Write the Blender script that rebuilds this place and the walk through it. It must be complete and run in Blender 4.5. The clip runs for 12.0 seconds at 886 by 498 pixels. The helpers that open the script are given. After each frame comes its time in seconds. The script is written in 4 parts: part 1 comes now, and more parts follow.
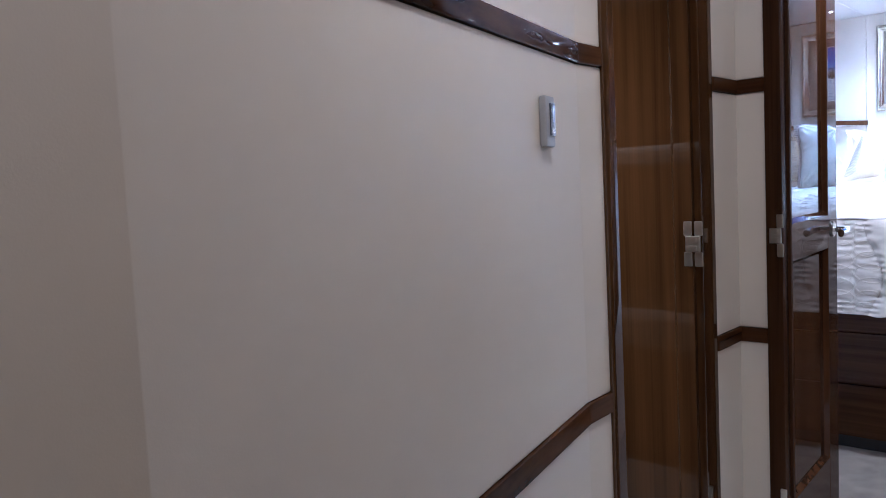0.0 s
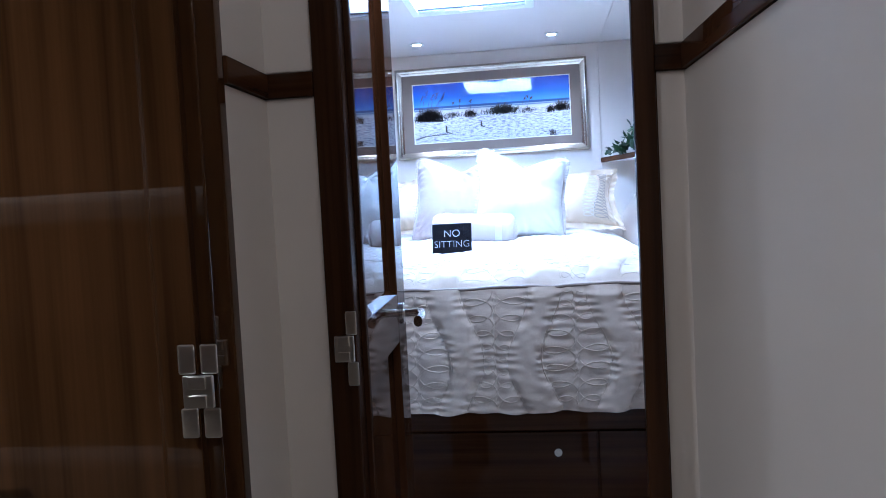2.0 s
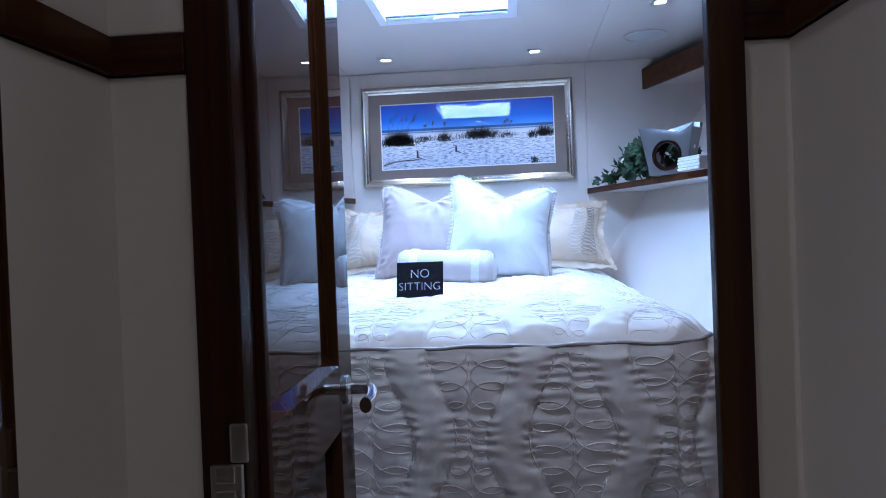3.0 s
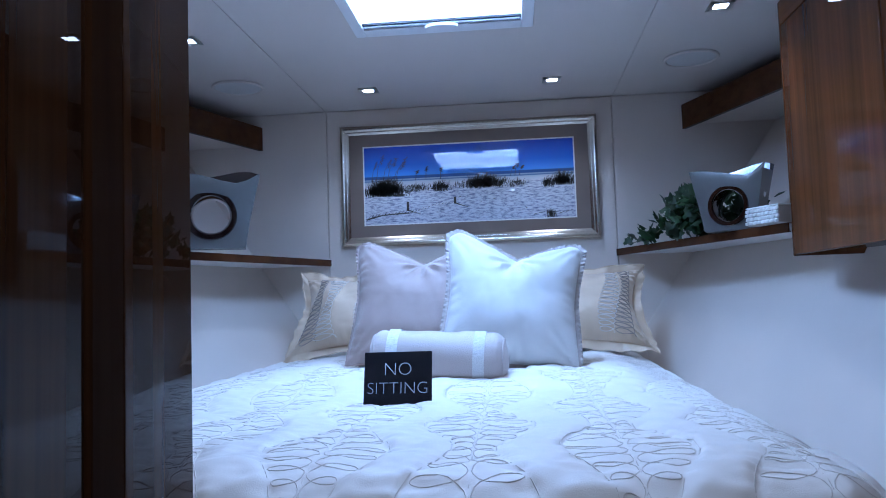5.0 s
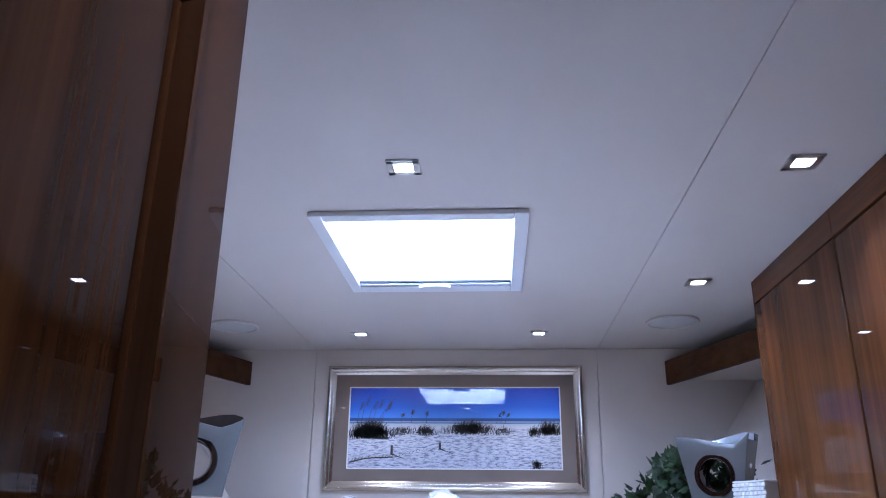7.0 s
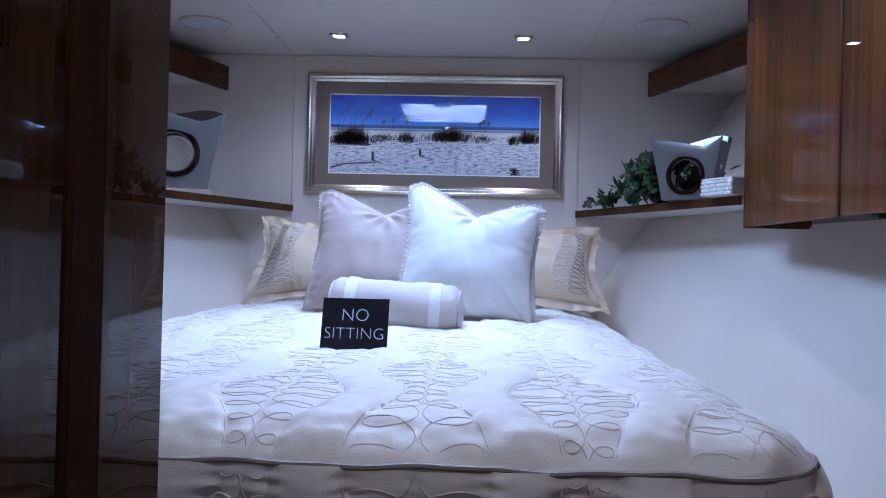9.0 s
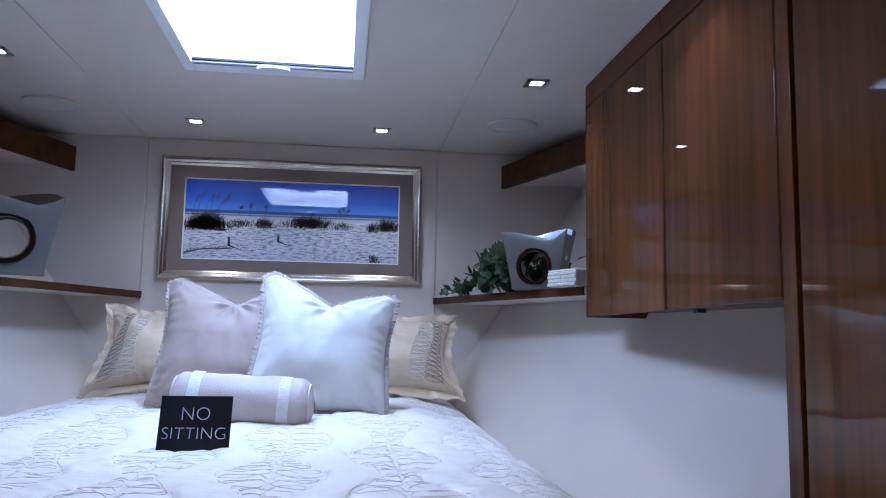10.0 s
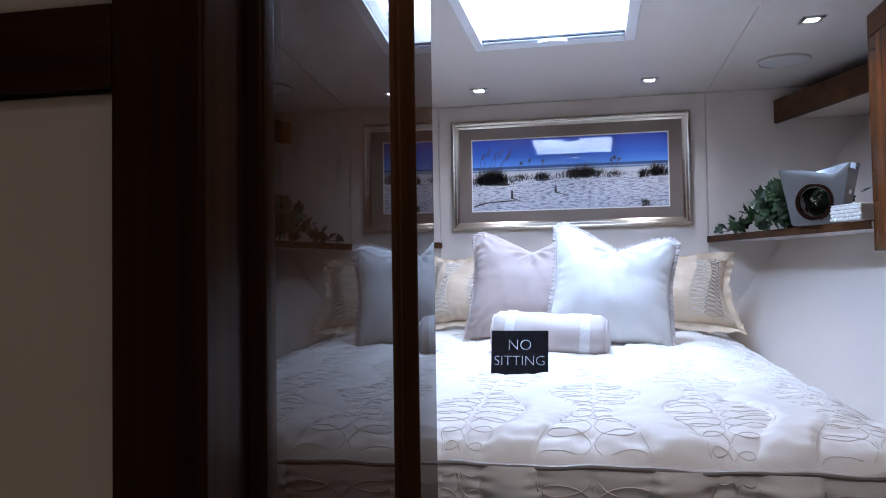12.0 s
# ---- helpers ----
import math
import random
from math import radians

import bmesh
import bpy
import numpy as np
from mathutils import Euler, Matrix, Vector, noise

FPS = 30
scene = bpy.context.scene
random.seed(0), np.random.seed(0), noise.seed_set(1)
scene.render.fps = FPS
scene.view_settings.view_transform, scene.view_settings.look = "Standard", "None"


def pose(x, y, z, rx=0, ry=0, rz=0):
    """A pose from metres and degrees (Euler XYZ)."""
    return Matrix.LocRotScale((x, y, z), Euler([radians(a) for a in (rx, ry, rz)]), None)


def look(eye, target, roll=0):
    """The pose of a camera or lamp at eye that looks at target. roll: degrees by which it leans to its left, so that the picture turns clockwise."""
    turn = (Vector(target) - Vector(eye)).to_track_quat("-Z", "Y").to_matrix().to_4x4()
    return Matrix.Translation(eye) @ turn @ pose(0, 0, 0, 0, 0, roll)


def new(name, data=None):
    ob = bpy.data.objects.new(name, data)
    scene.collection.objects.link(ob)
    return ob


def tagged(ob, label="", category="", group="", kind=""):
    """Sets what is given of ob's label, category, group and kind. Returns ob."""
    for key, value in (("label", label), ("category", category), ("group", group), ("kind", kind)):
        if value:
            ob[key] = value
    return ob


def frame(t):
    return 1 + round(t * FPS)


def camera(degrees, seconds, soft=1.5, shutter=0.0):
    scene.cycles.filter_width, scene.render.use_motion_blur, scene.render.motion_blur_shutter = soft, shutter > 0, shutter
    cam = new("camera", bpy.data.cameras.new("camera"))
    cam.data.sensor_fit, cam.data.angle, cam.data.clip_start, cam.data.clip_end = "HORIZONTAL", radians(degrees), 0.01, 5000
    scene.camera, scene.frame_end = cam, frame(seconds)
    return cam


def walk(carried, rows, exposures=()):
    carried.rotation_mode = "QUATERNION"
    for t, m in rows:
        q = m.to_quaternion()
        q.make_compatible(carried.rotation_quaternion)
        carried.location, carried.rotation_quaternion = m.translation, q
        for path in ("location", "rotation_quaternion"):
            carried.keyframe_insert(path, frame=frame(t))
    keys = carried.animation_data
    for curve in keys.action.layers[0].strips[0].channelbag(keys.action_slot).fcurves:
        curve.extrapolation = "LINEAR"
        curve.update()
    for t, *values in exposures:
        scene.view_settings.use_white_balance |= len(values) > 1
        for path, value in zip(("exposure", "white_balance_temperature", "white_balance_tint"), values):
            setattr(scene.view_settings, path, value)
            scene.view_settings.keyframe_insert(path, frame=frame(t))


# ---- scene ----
# ---------------------------------------------------------------- camera
cam = camera(60.0, 12.0, 1.0)
PATH = [
    (0, (0.693, -2.207, 1.198), (-0.648, -0.732, 1.035), -2.9),
    (0.5, (0.572, -1.959, 1.195), (-0.547, -0.323, 0.927), -2.8),
    (1, (0.447, -1.708, 1.195), (-0.344, 0.106, 0.906), -2.3),
    (1.5, (0.329, -1.46, 1.228), (-0.134, 0.474, 1.02), -2.9),
    (2, (0.26, -1.179, 1.225), (0.005, 0.802, 1.125), -3.0),
    (2.5, (0.244, -0.901, 1.237), (0.058, 1.09, 1.215), -2.6),
    (2.7, (0.238, -0.832, 1.238), (0.046, 1.159, 1.213), -2.3),
    (4.3, (0.179, -0.027, 1.287), (0.063, 1.969, 1.357), -1.9),
    (4.5, (0.185, 0.044, 1.285), (0.048, 2.036, 1.396), -1.9),
    (5, (0.184, 0.074, 1.282), (0.002, 2.061, 1.42), -1.9),
    (5.5, (0.179, 0.051, 1.291), (0.019, 2.04, 1.428), -1.3),
    (6, (0.179, 0.023, 1.35), (0.038, 1.996, 1.646), -0.2),
    (6.5, (0.179, 0.011, 1.407), (0.042, 1.905, 2.035), 0.4),
    (6.7, (0.183, -0.002, 1.414), (0.045, 1.866, 2.116), 0.7),
    (8.3, (0.184, 0.034, 1.315), (0.112, 2.024, 1.509), 0.6),
    (8.5, (0.18, 0.035, 1.302), (0.107, 2.03, 1.412), 1.4),
    (9, (0.182, 0.039, 1.278), (0.104, 2.037, 1.294), 1.4),
    (9.5, (0.207, 0.038, 1.296), (0.203, 2.036, 1.39), 0.8),
    (10, (0.23, 0.022, 1.312), (0.483, 1.993, 1.541), 1.0),
    (10.5, (0.228, 0.005, 1.314), (0.497, 1.975, 1.533), 0.5),
    (11, (0.179, -0.054, 1.314), (0.23, 1.938, 1.491), 0.3),
    (11.5, (0.142, -0.126, 1.326), (-0.025, 1.863, 1.456), -0.6),
    (12, (0.125, -0.291, 1.331), (-0.268, 1.669, 1.396), -0.9),
]
EXPOSURES = [(0.0, 1.53, 4500, 15), (0.5, 1.40, 4520, 13), (1.0, 1.38, 4560, 12), (1.5, 1.18, 4620, 13), (2.0, 0.60, 4480, 13), (2.5, 0.18, 4380, 14), (4.3, -0.88, 4400, 14), (5.0, -1.0, 4400, 14), (5.5, -0.96, 4480, 15),
             (6.0, -0.90, 4500, 18), (6.5, -0.41, 4900, 24), (8.5, -0.45, 4950, 20), (9.0, -0.89, 4880, 21), (9.5, -1.05, 4980, 21), (10.0, -0.98, 5080, 20), (10.5, -0.76, 5120, 20), (11.0, -0.73, 5130, 20),
             (11.5, -0.74, 5150, 20), (12.0, -0.52, 5350, 18)]
walk(cam, [(t, look(eye, target, roll)) for t, eye, target, roll in PATH], EXPOSURES)

# ---------------------------------------------------------------- world and large lights
CEIL = 2.165
world = bpy.data.worlds.new("sky")
scene.world = world
world.use_nodes = True
sky = world.node_tree.nodes.new("ShaderNodeTexSky")
sky.sky_type, sky.sun_disc, sky.sun_elevation, sky.sun_rotation = "NISHITA", False, radians(50), radians(30)
world.node_tree.links.new(sky.outputs[0], world.node_tree.nodes["Background"].inputs[0])
world.node_tree.nodes["Background"].inputs[1].default_value = 0.1

HATCH = (-0.262, 0.237, 1.845, 2.405)


def area_lamp(name, m, sx, sy, watts, color=(1, 1, 1), spread=180):
    data = bpy.data.lights.new(name, "AREA")
    data.shape, data.size, data.size_y, data.energy, data.color = "RECTANGLE", sx, sy, watts, color
    data.spread = radians(spread)
    ob = new(name, data)
    ob.matrix_world = m
    return ob


# daylight in the deck hatch
area_lamp("hatch_daylight", pose(-0.0125, 2.125, 2.262), 0.50, 0.56, 29.0, (0.66, 0.82, 1.0), 180)
# Last entry is an added, unseen lamp that brightens the coverlet's front drop.
SPOTS = [(-0.385, 3.15), (0.366, 3.15), (0.848, 2.45), (-0.017, 1.553), (0.860, 1.565), (-0.85, 2.45), (-0.868, 1.58), (0.20, 0.66)]
HALL_SPOTS = [(0.22, -0.45), (0.33, -1.35), (0.4, -2.3)]


def down_lamp(name, x, y, z, watts, cone=80, color=(1, 1, 1)):
    data = bpy.data.lights.new(name, "SPOT")
    data.energy, data.color, data.spot_size, data.spot_blend, data.shadow_soft_size = watts, color, radians(cone), 0.8, 0.018
    ob = new(name, data)
    ob.location = (x, y, z)
    return ob


for x, y in SPOTS:
    down_lamp("cabin_spot_lamp", x, y, CEIL - 0.012, 21.0 if y < 1 else 10.0 if abs(x) > 0.6 else 8.0, 135 if y < 1 else 120, (1.0, 0.87, 0.72) if y < 1 else (1.0, 0.945, 0.87))
for x, y in HALL_SPOTS:
    down_lamp("hall_spot_lamp", x, y, 2.10 - 0.012, 2.1 if y > -1 else 4.9, 170, (1.0, 0.73, 0.47))
down_lamp("bunk_spot_lamp", -1.1, -0.9, 2.10 - 0.012, 34.0, 165, (1.0, 0.82, 0.62))

# ---------------------------------------------------------------- materials
def material(name, color, rough=0.5, metal=0.0, coat=0.0, coat_rough=0.03, bump=0.0, bump_scale=200.0, vary=0.06, vary_scale=3.0, sheen=0.0,
             stretch=(1, 1, 1), random_tint=0.0):
    m = bpy.data.materials.new(name)
    m.use_nodes = True
    nodes, link = m.node_tree.nodes, m.node_tree.links.new
    b = nodes["Principled BSDF"]
    b.inputs["Roughness"].default_value, b.inputs["Metallic"].default_value = rough, metal
    b.inputs["Coat Weight"].default_value, b.inputs["Coat Roughness"].default_value = coat, coat_rough
    if sheen:
        b.inputs["Sheen Weight"].default_value, b.inputs["Sheen Roughness"].default_value = sheen, 0.5
    tc = nodes.new("ShaderNodeTexCoord")
    mp = nodes.new("ShaderNodeMapping")
    mp.inputs["Scale"].default_value = stretch
    link(tc.outputs["Object"], mp.inputs["Vector"])
    big = nodes.new("ShaderNodeTexNoise")
    big.inputs["Scale"].default_value, big.inputs["Detail"].default_value = vary_scale, 4
    link(mp.outputs[0], big.inputs["Vector"])
    ramp = nodes.new("ShaderNodeValToRGB")
    ramp.color_ramp.elements[0].position, ramp.color_ramp.elements[1].position = 0.3, 0.7
    ramp.color_ramp.elements[0].color = (*[c * (1 - vary) for c in color], 1)
    ramp.color_ramp.elements[1].color = (*[min(1, c * (1 + vary)) for c in color], 1)
    link(big.outputs["Fac"], ramp.inputs["Fac"])
    out = ramp.outputs["Color"]
    if random_tint:
        info = nodes.new("ShaderNodeObjectInfo")
        hsv = nodes.new("ShaderNodeHueSaturation")
        mr = nodes.new("ShaderNodeMapRange")
        mr.inputs["To Min"].default_value, mr.inputs["To Max"].default_value = 1 - random_tint, 1 + random_tint
        link(info.outputs["Random"], mr.inputs["Value"])
        link(mr.outputs[0], hsv.inputs["Value"])
        link(out, hsv.inputs["Color"])
        out = hsv.outputs[0]
    link(out, b.inputs["Base Color"])
    if bump:
        fine = nodes.new("ShaderNodeTexNoise")
        fine.inputs["Scale"].default_value, fine.inputs["Detail"].default_value = bump_scale, 3
        link(mp.outputs[0], fine.inputs["Vector"])
        bp = nodes.new("ShaderNodeBump")
        bp.inputs["Strength"].default_value, bp.inputs["Distance"].default_value = bump, 0.002
        link(fine.outputs["Fac"], bp.inputs["Height"])
        link(bp.outputs[0], b.inputs["Normal"])
    return m


def wood(name, dark, light, axis="z", scale=1.0, coat=0.55, turn=0.0, coat_rough=0.012):
    """Lacquered wood with the grain along one axis."""
    m = bpy.data.materials.new(name)
    m.use_nodes = True
    nodes, link = m.node_tree.nodes, m.node_tree.links.new
    b = nodes["Principled BSDF"]
    b.inputs["Roughness"].default_value, b.inputs["Specular IOR Level"].default_value = 0.5, 0.0
    b.inputs["Coat Weight"].default_value, b.inputs["Coat Roughness"].default_value, b.inputs["Coat IOR"].default_value = coat, coat_rough, 1.5
    tc = nodes.new("ShaderNodeTexCoord")
    mp = nodes.new("ShaderNodeMapping")
    across, along = 46.0 * scale, 1.0 * scale
    mp.inputs["Scale"].default_value = {"x": (along, across, across), "y": (across, along, across), "z": (across, across, along)}[axis]
    rot = nodes.new("ShaderNodeMapping")
    rot.inputs["Rotation"].default_value = (0, 0, radians(turn))
    link(tc.outputs["Object"], rot.inputs["Vector"])
    link(rot.outputs[0], mp.inputs["Vector"])
    a = nodes.new("ShaderNodeTexNoise")
    a.inputs["Scale"].default_value, a.inputs["Detail"].default_value, a.inputs["Distortion"].default_value = 0.8, 3, 0.12
    c = nodes.new("ShaderNodeTexNoise")
    c.inputs["Scale"].default_value, c.inputs["Detail"].default_value = 0.22, 2
    g = nodes.new("ShaderNodeTexNoise")
    g.inputs["Scale"].default_value, g.inputs["Detail"].default_value = 4.5, 3
    for n in (a, c, g):
        link(mp.outputs[0], n.inputs["Vector"])
    mix = nodes.new("ShaderNodeMath")
    mix.operation = "MULTIPLY_ADD"
    mix.inputs[1].default_value = 0.9
    link(c.outputs["Fac"], mix.inputs[0])
    link(a.outputs["Fac"], mix.inputs[2])
    add = nodes.new("ShaderNodeMath")
    add.operation = "MULTIPLY_ADD"
    add.inputs[1].default_value = 0.26
    link(g.outputs["Fac"], add.inputs[0])
    link(mix.outputs[0], add.inputs[2])
    ramp = nodes.new("ShaderNodeValToRGB")
    e = ramp.color_ramp.elements
    e[0].position, e[0].color = 0.0, (*dark, 1)
    e[1].position, e[1].color = 1.0, (*light, 1)
    mid = e.new(0.5)
    mid.color = (*[(p * 0.45 + q * 0.55) for p, q in zip(dark, light)], 1)
    span = nodes.new("ShaderNodeMapRange")
    span.inputs["From Min"].default_value, span.inputs["From Max"].default_value = 0.78, 1.38
    link(add.outputs[0], span.inputs["Value"])
    link(span.outputs[0], ramp.inputs["Fac"])
    link(ramp.outputs[0], b.inputs["Base Color"])
    return m


def glow(name, color, strength):
    m = bpy.data.materials.new(name)
    m.use_nodes = True
    b = m.node_tree.nodes["Principled BSDF"]
    b.inputs["Base Color"].default_value = (0.9, 0.9, 0.9, 1)
    b.inputs["Emission Color"].default_value, b.inputs["Emission Strength"].default_value = (*color, 1), strength
    return m


def glass(name):
    m = bpy.data.materials.new(name)
    m.use_nodes = True
    b = m.node_tree.nodes["Principled BSDF"]
    b.inputs["Base Color"].default_value = (0.97, 0.98, 1, 1)
    b.inputs["Roughness"].default_value, b.inputs["Transmission Weight"].default_value, b.inputs["IOR"].default_value = 0.0, 1.0, 1.1
    return m


DARK, LIGHT = (0.062, 0.0236, 0.0075), (0.136, 0.0490, 0.0150)
M_WALL = material("cream_vinyl", (0.665, 0.615, 0.535), 0.55, bump=0.05, bump_scale=420, vary=0.03, vary_scale=2.0)
M_WALL_CABIN = material("cabin_vinyl", (0.69, 0.615, 0.54), 0.6, bump=0.18, bump_scale=380, vary=0.03, vary_scale=2.5)
M_CEIL = material("ceiling_vinyl", (0.625, 0.565, 0.51), 0.6, bump=0.08, bump_scale=400, vary=0.025, vary_scale=1.5)
M_WOOD = wood("lacquered_teak", DARK, LIGHT, "z")
M_WOOD_X = wood("lacquered_teak_cross", DARK, LIGHT, "x")
M_WOOD_Y = wood("lacquered_teak_length", DARK, LIGHT, "y")
M_WOODD = wood("dark_mahogany", (0.016, 0.0068, 0.0029), (0.072, 0.0300, 0.0110), "z", coat=0.52)
M_FRAME = wood("satin_mahogany", (0.0165, 0.0075, 0.0034), (0.060, 0.0265, 0.0105), "z", coat=0.3, coat_rough=0.22)
M_WOODM = wood("mahogany_mid", (0.024, 0.0108, 0.0036), (0.092, 0.0425, 0.0136), "z", coat=1.0)
# Slanted grain, darker than the teak: shade on shelf edges and soffits coloured in.
M_WOOD_SR = wood("teak_edge_shaded", (0.045, 0.016, 0.006), (0.085, 0.032, 0.011), "y", turn=19, coat=0.5)
M_WOOD_SL = wood("teak_edge_shaded_mirror", (0.045, 0.016, 0.006), (0.085, 0.032, 0.011), "y", turn=-19, coat=0.5)
M_WOODD_X = wood("dark_mahogany_cross", (0.018, 0.0074, 0.0032), (0.082, 0.034, 0.0128), "x", coat=0.35)
M_WOODD_Y = wood("dark_mahogany_length", (0.018, 0.0074, 0.0032), (0.082, 0.034, 0.0128), "y", coat=0.35)
M_CARPET = material("beige_carpet", (0.34, 0.305, 0.255), 0.95, bump=1.0, bump_scale=240, vary=0.22, vary_scale=11, sheen=0.3)
M_CHROME = material("polished_chrome", (0.78, 0.78, 0.80), 0.08, metal=1.0, vary=0.02)
M_NICKEL = material("satin_nickel", (0.72, 0.72, 0.66), 0.28, metal=1.0, vary=0.05, vary_scale=30)
M_WHITE = material("white_gelcoat", (0.8, 0.8, 0.8), 0.3, vary=0.02)
M_BUNK = material("beige_bunk_cover", (0.34, 0.29, 0.225), 0.8, bump=0.5, bump_scale=160, vary=0.12, vary_scale=20)
M_BLACK = material("black_gap", (0.012, 0.011, 0.011), 0.6, vary=0.1)
M_QUILT = material("cream_quilted_satin", (0.79, 0.75, 0.695), 0.5, bump=0.25, bump_scale=500, vary=0.03, vary_scale=6, sheen=0.25)
M_PIPING = material("taupe_piping", (0.30, 0.26, 0.23), 0.5, bump=0.3, bump_scale=600)
M_THREAD_S = material("sham_thread", (0.33, 0.285, 0.25), 0.5, vary=0.1, vary_scale=40)
M_THREAD_D = material("taupe_thread", (0.65, 0.60, 0.54), 0.45, vary=0.1, vary_scale=40)
M_THREAD_L = material("ivory_thread", (0.68, 0.63, 0.57), 0.4, vary=0.05, vary_scale=40)
M_BOLSTER = material("pale_champagne_silk", (0.47, 0.41, 0.385), 0.62, bump=0.6, bump_scale=300, vary=0.03, vary_scale=5, sheen=0.3)
M_SILK = material("ivory_silk", (0.58, 0.56, 0.535), 0.8, bump=0.6, bump_scale=300, vary=0.03, vary_scale=5, sheen=0.3, stretch=(1, 1, 3))
M_MAUVE = material("pale_mauve_silk", (0.33, 0.252, 0.220), 0.58, bump=0.6, bump_scale=300, vary=0.04, vary_scale=5, sheen=0.3, stretch=(1, 1, 3))
M_RUCHE = material("taupe_ruched_trim", (0.36, 0.31, 0.28), 0.6, bump=0.8, bump_scale=260, vary=0.15, vary_scale=90, sheen=0.3)
M_SHAM = material("champagne_satin", (0.62, 0.485, 0.335), 0.42, bump=0.25, bump_scale=450, vary=0.04, vary_scale=6, sheen=0.3)
M_LACE = material("white_lace_band", (0.64, 0.63, 0.62), 0.7, bump=0.9, bump_scale=220, vary=0.08, vary_scale=120)
M_SIGN = material("black_acrylic", (0.012, 0.013, 0.02), 0.18, coat=0.6, vary=0.1)
M_LETTER = material("white_lettering", (0.5, 0.53, 0.6), 0.5, vary=0.01)
M_SILVER = material("champagne_silver_leaf", (0.58, 0.52, 0.44), 0.22, metal=1.0, bump=0.1, bump_scale=90, vary=0.08, vary_scale=14)
M_MAT = material("taupe_mount_board", (0.20, 0.155, 0.125), 0.75, coat=0.7, coat_rough=0.0, bump=0.06, bump_scale=500, vary=0.04, vary_scale=8)
M_MATEDGE = material("white_bevel_edge", (0.8, 0.79, 0.76), 0.6, vary=0.01)
M_CERAMIC = material("grey_white_ceramic", (0.095, 0.091, 0.087), 0.3, coat=0.3, bump=0.1, bump_scale=60, vary=0.05, vary_scale=7)
M_GLAZE = material("brown_black_glaze", (0.010, 0.005, 0.0045), 0.08, coat=1.0, vary=0.3, vary_scale=9)
M_MIRRORGLAZE = material("silver_lining_glaze", (0.55, 0.6, 0.68), 0.1, metal=1.0, vary=0.05)
M_LEAF = material("ivy_leaf", (0.018, 0.046, 0.011), 0.45, vary=0.4, vary_scale=25, random_tint=0.45)
M_STEM = material("ivy_stem", (0.12, 0.11, 0.05), 0.6, vary=0.2)
M_BASKET = material("white_woven_reed", (0.74, 0.72, 0.68), 0.6, bump=0.3, bump_scale=300, vary=0.05, vary_scale=60)
M_BASKETC = material("woven_core_shadow", (0.50, 0.47, 0.43), 0.8)
M_PLASTIC = material("grey_plastic", (0.36, 0.37, 0.39), 0.4, vary=0.03)
M_SCREEN = material("dark_screen", (0.05, 0.06, 0.08), 0.12, coat=0.8, vary=0.1)
M_LENS = glow("spot_lens", (1.0, 0.97, 0.94), 40.0)
M_GLASS = glass("hatch_glass")


# ---------------------------------------------------------------- building helpers
BASE = {}


def thing(name, loc, label="", category="", group="", kind=""):
    ob = new(name)
    ob.empty_display_size = 0.05
    ob.location = loc
    BASE[ob.name] = Vector(loc)
    return tagged(ob, label, category, group, kind)


def mesh_of(name, bm, mat, smooth=True):
    me = bpy.data.meshes.new(name)
    bmesh.ops.recalc_face_normals(bm, faces=bm.faces[:])
    bm.to_mesh(me)
    bm.free()
    for m in (mat if isinstance(mat, (list, tuple)) else [mat]):
        me.materials.append(m)
    if smooth:
        me.shade_smooth()
        me.set_sharp_from_angle(angle=radians(38))
    return me


def part(name, bm, mat, parent=None, label="", kind="", smooth=True):
    """A bmesh in world coordinates, as one mesh object under a thing or a part."""
    few = len(bm.faces) < 1200
    ob = new(name, mesh_of(name, bm, mat, smooth))
    if smooth and few:
        ob.modifiers.new("face_weighted", "WEIGHTED_NORMAL").keep_sharp = True
    if parent is not None:
        ob.parent = parent
        ob.matrix_parent_inverse = Matrix.Translation(-BASE.get(parent.name, Vector((0, 0, 0))))
    return tagged(ob, label, kind=kind)


def solid(name, bm, mat, label="", category="", kind="structure", group="", smooth=True):
    return tagged(part(name, bm, mat, smooth=smooth), label, category, group, kind)


def box(bm, x0, x1, y0, y1, z0, z1, bevel=0.0, seg=2, m=None):
    n = bmesh.new()
    bmesh.ops.create_cube(n, size=1)
    for v in n.verts:
        v.co = Vector(((x0 + x1) / 2 + v.co.x * (x1 - x0), (y0 + y1) / 2 + v.co.y * (y1 - y0), (z0 + z1) / 2 + v.co.z * (z1 - z0)))
    if bevel:
        bmesh.ops.bevel(n, geom=n.edges[:], offset=bevel, segments=seg, profile=0.5, affect="EDGES")
    merge(bm, n, m)
    return bm


def merge(bm, n, m=None):
    if m is not None:
        n.transform(m)
    me = bpy.data.meshes.new("tmp")
    n.to_mesh(me)
    n.free()
    bm.from_mesh(me)
    bpy.data.meshes.remove(me)


def boxm(*a, **k):
    return box(bmesh.new(), *a, **k)


def prism(bm, pts, z0, z1, bevel=0.0, m=None):
    """A plan polygon pulled up from z0 to z1."""
    n = bmesh.new()
    lo = [n.verts.new((x, y, z0)) for x, y in pts]
    hi = [n.verts.new((x, y, z1)) for x, y in pts]
    n.faces.new(lo[::-1])
    n.faces.new(hi)
    for i in range(len(pts)):
        j = (i + 1) % len(pts)
        n.faces.new((lo[i], lo[j], hi[j], hi[i]))
    if bevel:
        bmesh.ops.recalc_face_normals(n, faces=n.faces[:])
        bmesh.ops.bevel(n, geom=n.edges[:], offset=bevel, segments=2, profile=0.5, affect="EDGES")
    merge(bm, n, m)
    return bm


